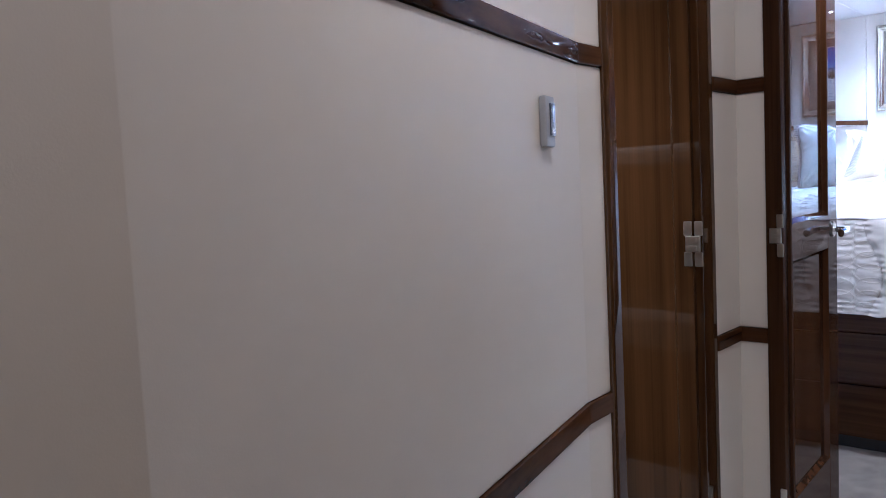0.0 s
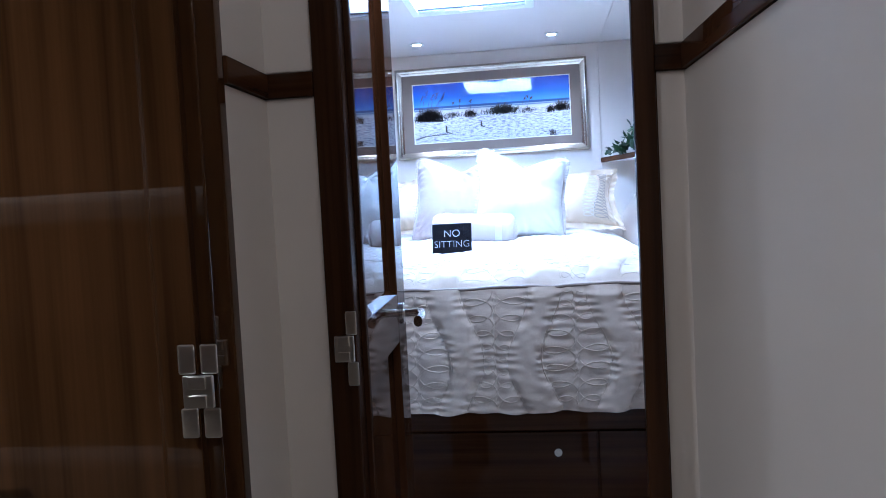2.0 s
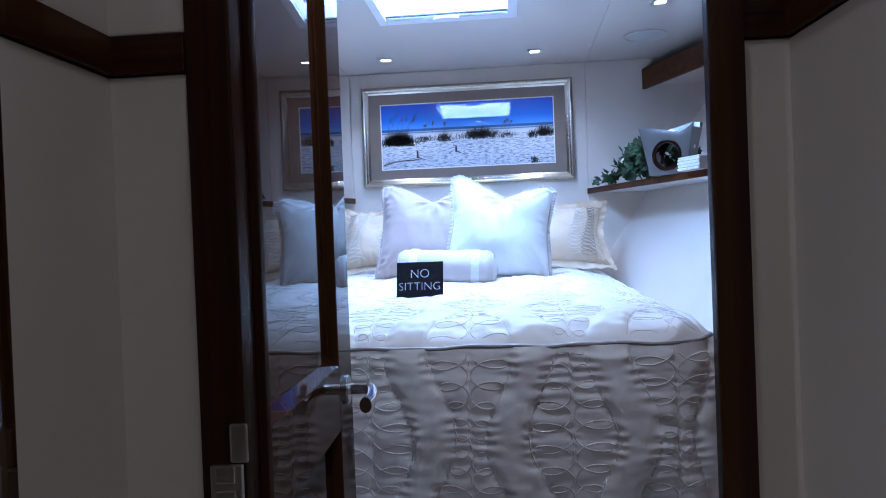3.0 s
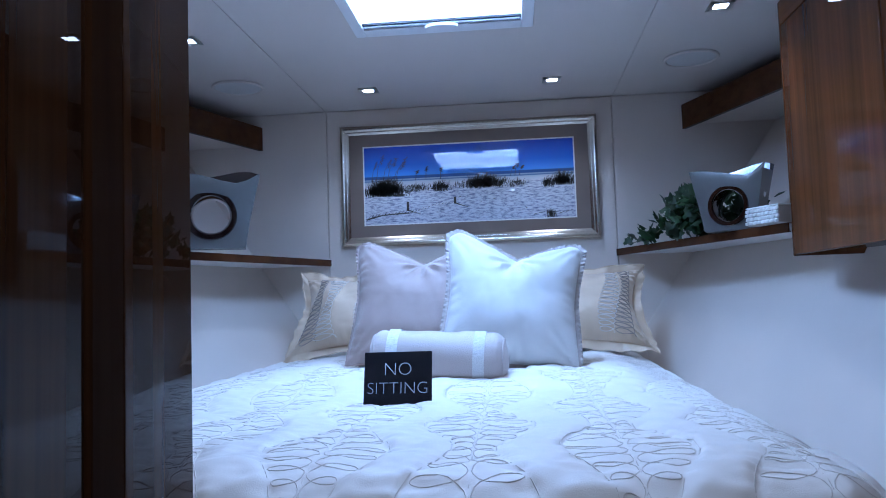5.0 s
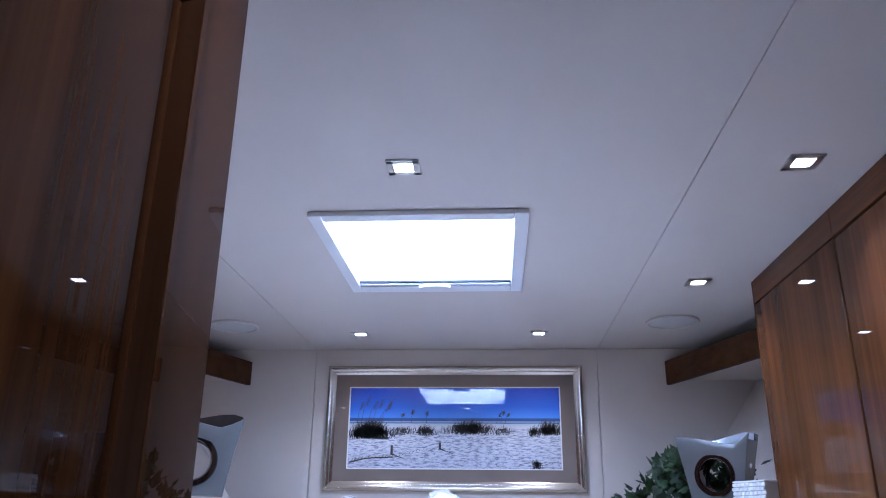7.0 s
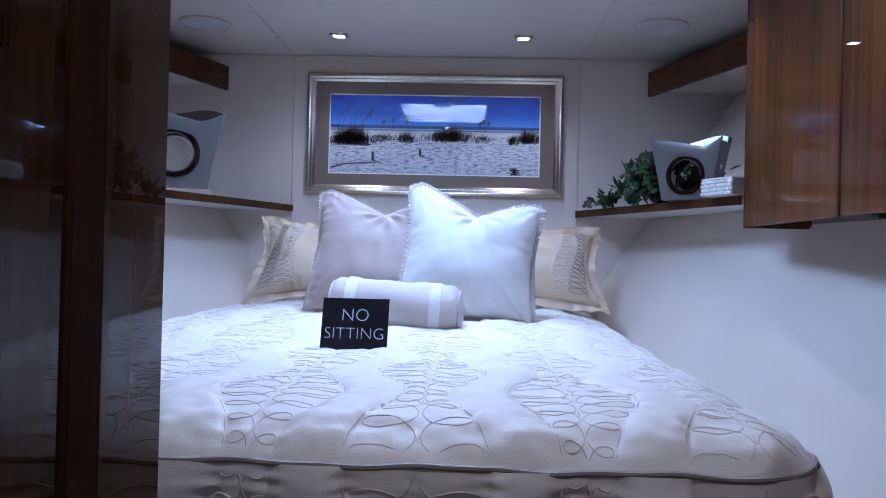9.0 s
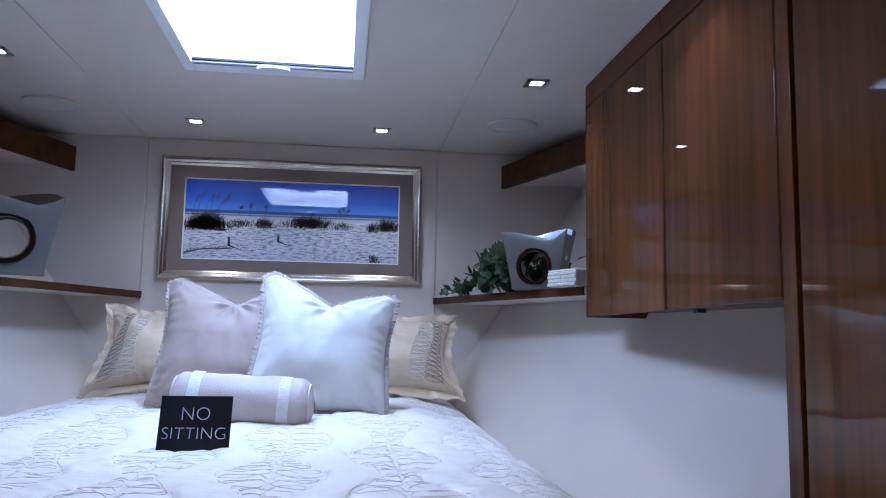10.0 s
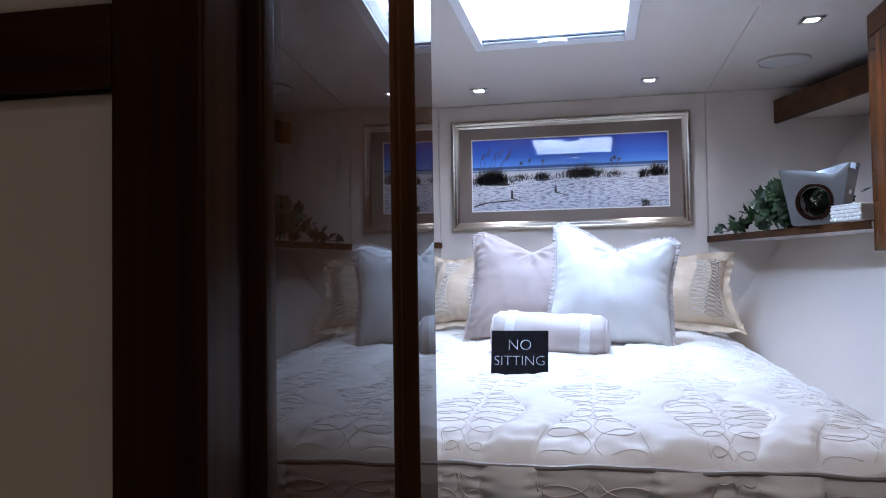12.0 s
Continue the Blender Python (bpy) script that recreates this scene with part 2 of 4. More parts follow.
def slab(p, q, z0, z1, thick, bevel=0.0, out=0.0, bm=None, ends=(0, 0)):
    """An upright slab over the plan line p to q; its thickness lies to the left of the way from p to q, its face is moved right by out."""
    bm = bm or bmesh.new()
    d = Vector((q[0] - p[0], q[1] - p[1])).normalized()
    n = Vector((-d.y, d.x))
    a, b = Vector(p) + d * ends[0] - n * out, Vector(q) - d * ends[1] - n * out
    return prism(bm, [tuple(a), tuple(b), tuple(b + n * (thick + out)), tuple(a + n * (thick + out))], z0, z1, bevel)


def cyl(bm, p, q, r, seg=16, r2=None, caps=True, bevel=0.0):
    p, q = Vector(p), Vector(q)
    n = bmesh.new()
    bmesh.ops.create_cone(n, cap_ends=caps, segments=seg, radius1=r, radius2=r if r2 is None else r2, depth=(q - p).length)
    if bevel:
        bmesh.ops.bevel(n, geom=[e for e in n.edges if len(e.link_faces) == 2 and e.calc_face_angle(0) > 1.0], offset=bevel, segments=2, affect="EDGES")
    merge(bm, n, Matrix.Translation((p + q) / 2) @ (q - p).to_track_quat("Z", "Y").to_matrix().to_4x4())
    return bm


def tube(bm, pts, r, seg=6, closed=False):
    """A round cord along points."""
    pts = [Vector(p) for p in pts]
    rings = []
    for i, p in enumerate(pts):
        a = pts[i - 1] if (i or closed) else p
        b = pts[(i + 1) % len(pts)] if (i + 1 < len(pts) or closed) else p
        d = (b - a).normalized()
        side = d.cross(Vector((0, 0, 1)))
        side = side.normalized() if side.length > 0.05 else d.cross(Vector((0, 1, 0))).normalized()
        up = side.cross(d)
        rings.append([bm.verts.new(p + (side * math.cos(2 * math.pi * k / seg) + up * math.sin(2 * math.pi * k / seg)) * r) for k in range(seg)])
    for i in range(len(rings) if closed else len(rings) - 1):
        a, b = rings[i], rings[(i + 1) % len(rings)]
        for k in range(seg):
            bm.faces.new((a[k], a[(k + 1) % seg], b[(k + 1) % seg], b[k]))
    if not closed:
        bm.faces.new(rings[0][::-1])
        bm.faces.new(rings[-1])
    return bm


def grid(bm, f, nu, nv, closed_u=False):
    rows = [[bm.verts.new(f(i / nu, j / nv)) for i in range(nu + (0 if closed_u else 1))] for j in range(nv + 1)]
    for j in range(nv):
        for i in range(nu):
            k = (i + 1) % nu if closed_u else i + 1
            bm.faces.new((rows[j][i], rows[j][k], rows[j + 1][k], rows[j + 1][i]))
    return bm


def letters(text, size, m):
    """Words as a thin mesh, centred, in the plane of m."""
    cu = bpy.data.curves.new("words", "FONT")
    cu.body, cu.size, cu.align_x, cu.extrude, cu.offset = text, size, "CENTER", 0.0004, -0.0009
    ob = new("words", cu)
    dg = bpy.context.evaluated_depsgraph_get()
    me = bpy.data.meshes.new_from_object(ob.evaluated_get(dg))
    bm = bmesh.new()
    bm.from_mesh(me)
    bm.transform(m)
    bpy.data.objects.remove(ob)
    return bm


# ---------------------------------------------------------------- the hall: floor, walls, trim
T_LO, T_HI = (0.693, 0.735), (1.418, 1.457)
HALL_CEIL = 2.10
solid("floor", boxm(-2.2, 2.2, -3.4, 3.8, -0.12, 0.0), M_CARPET, "beige cut-pile carpet over the hall and cabin floor", "floor")

LEFT = [(0.135, -3.3), (0.135, -1.945), (-0.112, -0.93), (-0.116, -0.835)]
RIGHT = [(0.492, 0.028), (0.556, -1.3), (1.5, -1.33), (1.5, -3.3)]
FAR_Y = 0.022


def tiers(name, runs, label, lift=0.0):
    """Padded vinyl panels between the rails, with rounded edges: runs of plan lines with the room on the right of the way."""
    lo = (T_LO[0] + lift, T_LO[1] + lift)
    for p, q, e in runs:
        w = solid(name, slab(p, q, 0, HALL_CEIL, 0.06, ends=(0, 0)), M_WALL, label, "wall")
        for z0, z1 in ((0.0, lo[0]), (lo[1], T_HI[0]), (T_HI[1], HALL_CEIL)):
            part("panel", slab(p, q, z0 + 0.0005, z1 - 0.0005, 0.0, 0.004, out=0.008, ends=(-0.004, -0.004)), M_WALL, w)
        for z0, z1 in (lo, T_HI):
            part("rail", slab(p, q, z0, z1, 0.0, 0.003, out=0.014), M_WOODD_Y if abs(q[1] - p[1]) > abs(q[0] - p[0]) else M_WOODD_X, w, "dark mahogany rail")


# the way runs so that the room lies on its right
tiers("wall_west", [(LEFT[i], LEFT[i + 1], None) for i in range(3)], "cream vinyl hall wall with dark wood rails", 0.022)
tiers("wall_west", [((-0.176, -0.145), (-0.176, FAR_Y), None)], "cream vinyl hall wall between two door frames", 0.008)
tiers("wall_north", [((-0.176, FAR_Y + 0.008), (-0.088, FAR_Y + 0.008), None)], "narrow cream vinyl wall beside the cabin door", 0.008)
tiers("wall_north", [((0.438, FAR_Y + 0.008), (0.50, FAR_Y + 0.008), None)], "narrow cream vinyl wall beside the cabin door")
tiers("wall_east", [(RIGHT[i], RIGHT[i + 1], None) for i in range(3)], "cream vinyl hall wall with dark wood rails")
solid("wall_south", boxm(0.0, 1.6, -3.36, -3.3, 0, HALL_CEIL), M_WALL, "plain cream wall closing the hall", "wall")
solid("ceiling", boxm(-1.95, 1.6, -3.4, 0.03, HALL_CEIL, HALL_CEIL + 0.06), M_CEIL, "pale vinyl hall ceiling", "ceiling")


def spot_fixture(x, y, z, tilt=0):
    t = thing("ceiling_light", (x, y, z), "square chrome recessed spot light set in the ceiling, lit", "ceiling light", "recessed spot lights")
    n = bmesh.new()
    s, h = 0.037, 0.021
    for a in range(4):
        box(n, -s, s, h, s, -0.005, 0.0, 0.0015, m=Matrix.Translation((x, y, z)) @ pose(0, 0, 0, 0, 0, 90 * a))
    part("frame", n, M_NICKEL, t)
    n = bmesh.new()
    prism(n, [(x + 0.021 * (abs(math.cos(a)) ** 0.5) * (1 if math.cos(a) > 0 else -1), y + 0.021 * (abs(math.sin(a)) ** 0.5) * (1 if math.sin(a) > 0 else -1))
              for a in [2 * math.pi * (k + 0.5) / 20 for k in range(20)]], z - 0.0035, z - 0.001)
    part("lens", n, M_LENS, t, "bright white lens")
    return t


for x, y in HALL_SPOTS:
    spot_fixture(x, y, HALL_CEIL)


# ---------------------------------------------------------------- door frames and doors
def post(bm, x0, x1, y0, y1, z1=2.0, bevel=0.004):
    return box(bm, x0, x1, y0, y1, 0.0, z1, bevel)


# cabin door frame: jambs go through the wall
fr = thing("door_frame", (0.17, 0.05, 0), "dark glossy mahogany frame of the cabin door", "door frame", kind="structure")
part("jamb", post(bmesh.new(), -0.088, -0.042, 0.014, 0.060), M_FRAME, fr)
part("stop", post(bmesh.new(), -0.120, -0.096, 0.032, 0.10), M_FRAME, fr)
part("jamb", post(bmesh.new(), 0.406, 0.438, -0.004, 0.020), M_FRAME, fr)
part("stop", post(bmesh.new(), 0.424, 0.444, 0.0205, 0.062), M_FRAME, fr)
part("stop", post(bmesh.new(), -0.054, -0.035, 0.0605, 0.077, bevel=0.003), M_FRAME, fr)
part("head", boxm(-0.088, 0.438, 0.0, 0.09, 2.0, 2.06, bevel=0.004), M_WOODD_X, fr)

# side door frame
fs = thing("door_frame", (-0.15, -0.5, 0), "glossy mahogany frame of the side cabin door", "door frame", kind="structure")
part("jamb", post(bmesh.new(), -0.20, -0.102, -0.835, -0.785), M_WOODM, fs)
part("jamb", post(bmesh.new(), -0.22, -0.166, -0.235, -0.145), M_WOODM, fs)
part("head", boxm(-0.19, -0.092, -0.785, -0.235, 2.0, 2.06, bevel=0.004), M_WOODD_Y, fs)
for nm, args in (("wall_west", (-0.215, -0.15, -0.84, -0.135, 2.06, 2.1)), ("wall_north", (-0.103, 0.438, 0.03, 0.09, 2.06, 2.2))):
    solid(nm, boxm(*args), M_WALL, "plain wall above a door", "wall")


def hinge(parent, m, sides=(-1, 1)):
    """Leaf plates round a knuckle block."""
    bm = bmesh.new()
    for sx in sides:
        for z0, z1 in ((0.022, 0.06), (-0.06, -0.022)):
            box(bm, sx * 0.004 if sx > 0 else -0.026, 0.026 if sx > 0 else -0.004, -0.003, 0.0, z0, z1, 0.0025, m=m)
    h = part("hinge", bm, M_NICKEL, parent, "satin nickel hinge")
    bm = bmesh.new()
    box(bm, -0.02, 0.02, -0.008, 0.0, -0.021, 0.021, 0.002, m=m)
    for dz in (-0.012, 0.012):
        box(bm, -0.012, 0.012, -0.011, -0.008, dz - 0.008, dz + 0.008, 0.0015, m=m)
    part("knuckle", bm, M_NICKEL, h)


def lever(parent, m):
    """A lever handle: y points out of the door, x along the lever."""
    bm = bmesh.new()
    cyl(bm, (0, 0, 0), (0, 0.007, 0), 0.026, 28, bevel=0.002)
    bm.transform(m)
    h = part("handle", bm, M_CHROME, parent, "polished chrome lever handle")
    bm = bmesh.new()
    cyl(bm, (0, 0.006, 0), (0, 0.05, 0), 0.0095, 20)
    pts = [(0, 0.042, 0), (0.02, 0.05, 0), (0.05, 0.054, -0.002), (0.085, 0.055, -0.004), (0.115, 0.052, -0.004)]
    tube(bm, pts, 0.0105, 12)
    for v in bm.verts:
        if v.co.x > 0.03:
            v.co.z *= 1.25
    bm.transform(m)
    part("lever", bm, M_CHROME, h)


def panel_door(name, length, label, mat, zrail=(0.925, 1.036), zlo=0.2, ztop=1.86, height=1.985, stile=(0.075, 0.121), rec=0.022):
    """A leaf in its own frame: hinge at the origin, x along the leaf, y = 0 and y = -0.04 its faces. One or two sunk panels with sloped edges."""
    d = thing(name, (0, 0, 0), label, "door", kind="structure")
    th, bev, bez = 0.045, 0.013, 0.014
    x0, x1 = stile[0], length - stile[1]
    bm = bmesh.new()
    box(bm, 0, x0 + 0.0, -th, 0, 0.012, height, 0.002)
    part("stile", bm, mat, d)
    bm = bmesh.new()
    box(bm, x1, length, -th, 0, 0.012, height, 0.002)
    part("stile", bm, mat, d)
    for z0, z1 in [(0.012, zlo), (ztop, height)] + ([zrail] if zrail else []):
        part("rail", box(bmesh.new(), x0, x1, -th + 0.0006, -0.0006, z0, z1, 0.001), mat, d)
    for z0, z1 in ([(zlo, zrail[0]), (zrail[1], ztop)] if zrail else [(zlo, ztop)]):
        bm = bmesh.new()
        for side in (0, 1):
            o = [(x0, z0), (x1, z0), (x1, z1), (x0, z1)]
            i = [(x0 + bev, z0 + bez), (x1 - bev, z0 + bez), (x1 - bev, z1 - bez), (x0 + bev, z1 - bez)]
            yo, yi = (-0.001, -rec * 0.7) if side == 0 else (-th + 0.001, -th + rec * 0.7)
            ov = [bm.verts.new((x, yo, z)) for x, z in o]
            iv = [bm.verts.new((x, yi, z)) for x, z in i]
            for k in range(4):
                bm.faces.new((ov[k], ov[(k + 1) % 4], iv[(k + 1) % 4], iv[k]))
            bm.faces.new(iv)
        ob = part("panel", bm, mat, d, smooth=False)
    return d


leaf = panel_door("door_1", 0.625, "open glossy dark mahogany cabin door with two sunk panels", M_WOODD)
for side in (0, 1):
    m = pose(0.56, 0.0, 0.985) if side == 0 else pose(0.56, -0.045, 0.985) @ Matrix.Diagonal((1, -1, 1, 1))
    lever(leaf, m @ Matrix.Diagonal((-1, 1, 1, 1)))
part("latch_plate", box(bmesh.new(), 0.6235, 0.6265, -0.034, -0.011, 0.88, 1.09, 0.001), M_CHROME, leaf)
# leaf frame: x along +y of the room, y towards +x
leaf_m = Matrix(((-0.045, 0.999, 0, -0.055), (0.999, 0.045, 0, 0.066), (0, 0, 1, 0), (0, 0, 0, 1)))
for z in (0.22, 1.012, 1.80):
    hinge(leaf, leaf_m.inverted() @ pose(-0.060, 0.0138, z) @ Matrix.Diagonal((0.8, 1, 1, 1)), (1,))
leaf.matrix_basis = leaf_m

side_leaf = panel_door("door_2", 0.50, "open glossy mahogany side cabin door with a chrome handle", M_WOODM, zrail=None, stile=(0.05, 0.085))
lever(side_leaf, pose(0.435, 0, 0.985) @ Matrix.Diagonal((-1, 1, 1, 1)))
for z in (0.22, 1.012, 1.80):
    hinge(side_leaf, pose(-0.006, 0.008, z) @ pose(0, 0, 0, 0, 0, 180))
# x of the leaf towards -x of the room, y towards -y
side_leaf.matrix_basis = Matrix(((-1, 0, 0, -0.185), (0, -1, 0, -0.252), (0, 0, 1, 0), (0, 0, 0, 1)))

# thermostat on the hall wall
wd = (Vector(LEFT[2]) - Vector(LEFT[1])).normalized()
wm = Matrix(((wd.x, wd.y, 0, 0), (wd.y, -wd.x, 0, 0), (0, 0, 1, 0), (0, 0, 0, 1)))
pc = Vector(LEFT[2]) + wd * -0.186
tm = Matrix.Translation((pc.x, pc.y, 1.298)) @ wm @ Matrix.Translation((0, 0.008, 0))
th = thing("thermostat", (pc.x, pc.y, 1.298), "slim grey wall thermostat with a dark display", "thermostat")
part("body", box(bmesh.new(), -0.021, 0.021, 0, 0.014, -0.043, 0.043, 0.004, m=tm), M_PLASTIC, th)
part("display", box(bmesh.new(), -0.006, 0.016, 0.014, 0.0165, -0.024, 0.031, 0.001, m=tm), M_SCREEN, th)

# ---------------------------------------------------------------- side cabin with bunks
BW = "plain cream wall of the side cabin"
solid("wall_west", boxm(-1.96, -1.9, -1.9, 0.0, 0, 2.1), M_WALL, BW, "wall")
solid("wall_south", boxm(-1.9, 0.12, -1.96, -1.9, 0, 2.1), M_WALL, BW, "wall")
solid("wall_north", boxm(-1.9, -0.23, 0.0, 0.05, 0, 2.1), M_WALL, BW, "wall")
bunk = thing("bunk_bed", (-1.1, -1.5, 0), "wooden bunk bed with beige covered mattresses", "bunk bed")
part("side_board", boxm(-1.9, -0.22, -1.16, -1.13, 0.965, 1.22, bevel=0.004), M_WOOD_X, bunk)
part("back_panel", boxm(-1.9, -0.22, -1.898, -1.884, 0.46, 0.95, bevel=0.003), M_WOOD_X, bunk)
part("lower_board", boxm(-1.9, -0.22, -1.16, -1.13, 0.05, 0.46, bevel=0.004), M_WOOD_X, bunk)
part("back_panel", boxm(-1.9, -0.22, -1.898, -1.884, 1.33, 2.05, bevel=0.003), M_WOOD_X, bunk)
part("post", boxm(-0.5, -0.46, -1.125, -1.10, 0.05, 0.92, bevel=0.003), M_WOODD, bunk)
part("mattress", boxm(-1.9, -0.22, -1.88, -1.14, 1.222, 1.32, bevel=0.03, seg=3), M_BUNK, bunk)
part("mattress", boxm(-1.9, -0.22, -1.88, -1.14, 0.462, 0.64, bevel=0.04, seg=3), M_BUNK, bunk)
spot_fixture(-1.1, -0.9, HALL_CEIL)

# ---------------------------------------------------------------- cabin shell
WALL_Y = 3.46


def hull_x(y, z):
    """Half-breadth of the hull lining."""
    t = max(0.0, WALL_Y - y)
    run = 0.37 * min(t, 1.05) + 0.16 * max(0.0, t - 1.05)
    slope = 0.68 - 0.22 * min(1.0, t / 1.2)
    return max(0.74, 0.70 + run + slope * (z - 1.09))


def hull(side, name):
    bm = bmesh.new()
    grid(bm, lambda u, v: (side * hull_x(WALL_Y - 3.37 * u, 2.2 * v), WALL_Y - 3.37 * u, 2.2 * v), 60, 44)
    r = bmesh.ops.extrude_face_region(bm, geom=bm.faces[:])
    for v in [g for g in r["geom"] if isinstance(g, bmesh.types.BMVert)]:
        v.co.x += side * 0.05
    solid(name, bm, M_WALL_CABIN, "cream vinyl hull lining that flares outward", "wall")


hull(1, "wall_east")
hull(-1, "wall_west")
bw = solid("wall_north", boxm(-1.5, 1.5, WALL_Y + 0.01, WALL_Y + 0.07, 0, CEIL), M_WALL_CABIN, "cream vinyl bulkhead behind the bed head", "wall")
for x0, x1 in ((-1.5, -0.6415), (-0.6385, 0.6365), (0.6395, 1.5)):
    part("panel", boxm(x0, x1, WALL_Y, WALL_Y + 0.01, 0.4, CEIL - 0.002, bevel=0.003), M_WALL_CABIN, bw)
for x0, x1 in ((-2.0, -0.17), (0.50, 2.0)):
    solid("wall_south", boxm(x0, x1, 0.062, 0.09, 0, CEIL), M_WALL_CABIN, "plain cream wall beside the cabin door", "wall")

# ceiling panels with joints and the hatch hole
bm = bmesh.new()
h0, h1, k0, k1 = HATCH
for x0, x1, y0, y1 in ((-1.9, -0.647, 0.09, 3.54), (-0.643, h0, 0.09, 3.54), (h1, 0.643, 0.09, 3.54), (0.647, 1.9, 0.09, 3.54), (h0, h1, 0.09, k0), (h0, h1, k1, 3.54)):
    box(bm, x0, x1, y0, y1, CEIL, CEIL + 0.05)
box(bm, -0.66, -0.63, 0.09, 3.54, CEIL + 0.004, CEIL + 0.012)
box(bm, 0.63, 0.66, 0.09, 3.54, CEIL + 0.004, CEIL + 0.012)
solid("ceiling", bm, M_CEIL, "pale padded vinyl cabin ceiling in three strips", "ceiling", smooth=False)

hatch = thing("deck_hatch", (-0.0125, 2.1675, CEIL), "white framed deck hatch with bright frosted glass", "skylight", kind="structure")
bm = bmesh.new()
for x0, x1, y0, y1 in ((h0 - 0.035, h0, k0 - 0.042, k1 + 0.085), (h1, h1 + 0.038, k0 - 0.042, k1 + 0.085), (h0, h1, k0 - 0.042, k0), (h0, h1, k1 + 0.024, k1 + 0.085)):
    box(bm, x0, x1, y0, y1, CEIL - 0.016, CEIL - 0.0005, 0.004)
part("frame", bm, M_WHITE, hatch, "white hatch trim ring")
bm = bmesh.new()
for x0, x1, y0, y1 in ((h0 - 0.02, h0 - 0.0005, k0, k1), (h1 + 0.0005, h1 + 0.02, k0, k1), (h0, h1, k0 - 0.02, k0 - 0.0005), (h0, h1, k1 + 0.0005, k1 + 0.02)):
    box(bm, x0, x1, y0, y1, CEIL + 0.05, CEIL + 0.15)
part("shaft", bm, M_WHITE, hatch)
bm = bmesh.new()
box(bm, h0, h1, k1 + 0.001, k1 + 0.023, CEIL - 0.006, CEIL - 0.001)
part("shade_slot", bm, M_BLACK, hatch, "dark slot of the roller shade")
part("shade_bar", boxm(h0 + 0.002, h1 - 0.002, k1 + 0.008, k1 + 0.014, CEIL - 0.013, CEIL - 0.0062, bevel=0.002), M_PLASTIC, hatch)
bm = bmesh.new()
prism(bm, [(-0.012 + 0.052 * math.cos(a), k1 + 0.012 + 0.026 * math.sin(a)) for a in [2 * math.pi * k / 28 for k in range(28)]], CEIL - 0.026, CEIL - 0.0165, 0.003)
part("pull_tab", bm, M_WHITE, hatch, "white oval pull tab")
glass_pane = part("pane", boxm(h0 + 0.001, h1 - 0.001, k0 + 0.001, k1 - 0.001, CEIL + 0.06, CEIL + 0.066), M_GLASS, hatch)
glass_pane.visible_shadow = False
part("cover", boxm(h0 - 0.1, h1 + 0.1, k0 - 0.1, k1 + 0.1, CEIL + 0.16, CEIL + 0.18), M_WHITE, hatch)

# The fixture at y 0.66 goes with the added lamp, out of view.
for x, y in SPOTS:
    spot_fixture(x, y, CEIL)
for x, y in ((0.876, 2.97), (-0.885, 3.0)):
    s = thing("ceiling_speaker", (x, y, CEIL), "round pale ceiling speaker flush with the ceiling", "speaker", "ceiling speakers")
    bm = bmesh.new()
    tube(bm, [(x + 0.096 * math.cos(a), y + 0.096 * math.sin(a), CEIL - 0.004) for a in [2 * math.pi * k / 40 for k in range(40)]], 0.006, 8, closed=True)
    part("ring", bm, M_CEIL, s)
    part("grille", cyl(bmesh.new(), (x, y, CEIL - 0.005), (x, y, CEIL - 0.0005), 0.092, 40), material("speaker_grille", (0.62, 0.60, 0.58), 0.6, bump=1.0, bump_scale=700), s)

# ---------------------------------------------------------------- shelves, soffits, cabinets
def shelf_pts(side):
    a, b = (0.635, 3.458), (1.015, 2.464)
    inner = [(hull_x(y, 1.487) - 0.002, y) for y in (2.464, 2.7, 3.0, 3.3, 3.458)]
    pts = [a, b] + inner
    return [(side * x, y) for x, y in pts][::side]


for side, nm in ((1, "right"), (-1, "left")):
    s = thing("shelf", (side * 0.8, 3.0, 1.46), "corner shelf with a teak edge and white underside", "shelf", "corner shelves")
    pts = shelf_pts(side)
    part("board", prism(bmesh.new(), pts, 1.462, 1.484), M_WHITE, s, "white board")
    part("top", prism(bmesh.new(), pts, 1.4842, 1.487), M_WOODD_Y, s)
    a, b = (Vector((side * 0.635, 3.458)), Vector((side * 1.015, 2.464)))
    part("edge", slab(tuple(a), tuple(b), 1.458, 1.4875, 0.006, 0.002, out=0.006) if side < 0 else slab(tuple(b), tuple(a), 1.458, 1.4875, 0.006, 0.002, out=0.006), M_WOOD_SR if side > 0 else M_WOOD_SL, s, "teak edge strip")
    f = thing("soffit", (side * 1.1, 3.1, 2.0), "teak soffit board under the ceiling above the corner shelf", "soffit", "soffits", kind="structure")
    a, b = (Vector((side * 0.955, 3.458)), Vector((side * 1.31, 2.45)))
    part("fascia", slab(tuple(a), tuple(b), 1.998, 2.105, 0.02, 0.002) if side < 0 else slab(tuple(b), tuple(a), 1.998, 2.105, 0.02, 0.002), M_WOOD_SR if side > 0 else M_WOOD_SL, f)
    pts = [(side * 0.965, 3.458), (side * 1.315, 2.46), (side * (hull_x(2.46, 2.0) + 0.02), 2.46), (side * (hull_x(3.458, 2.0) + 0.02), 3.458)]
    part("underside", prism(bmesh.new(), pts[::side], 2.02, 2.04), M_WALL_CABIN, f)

CX = 1.02


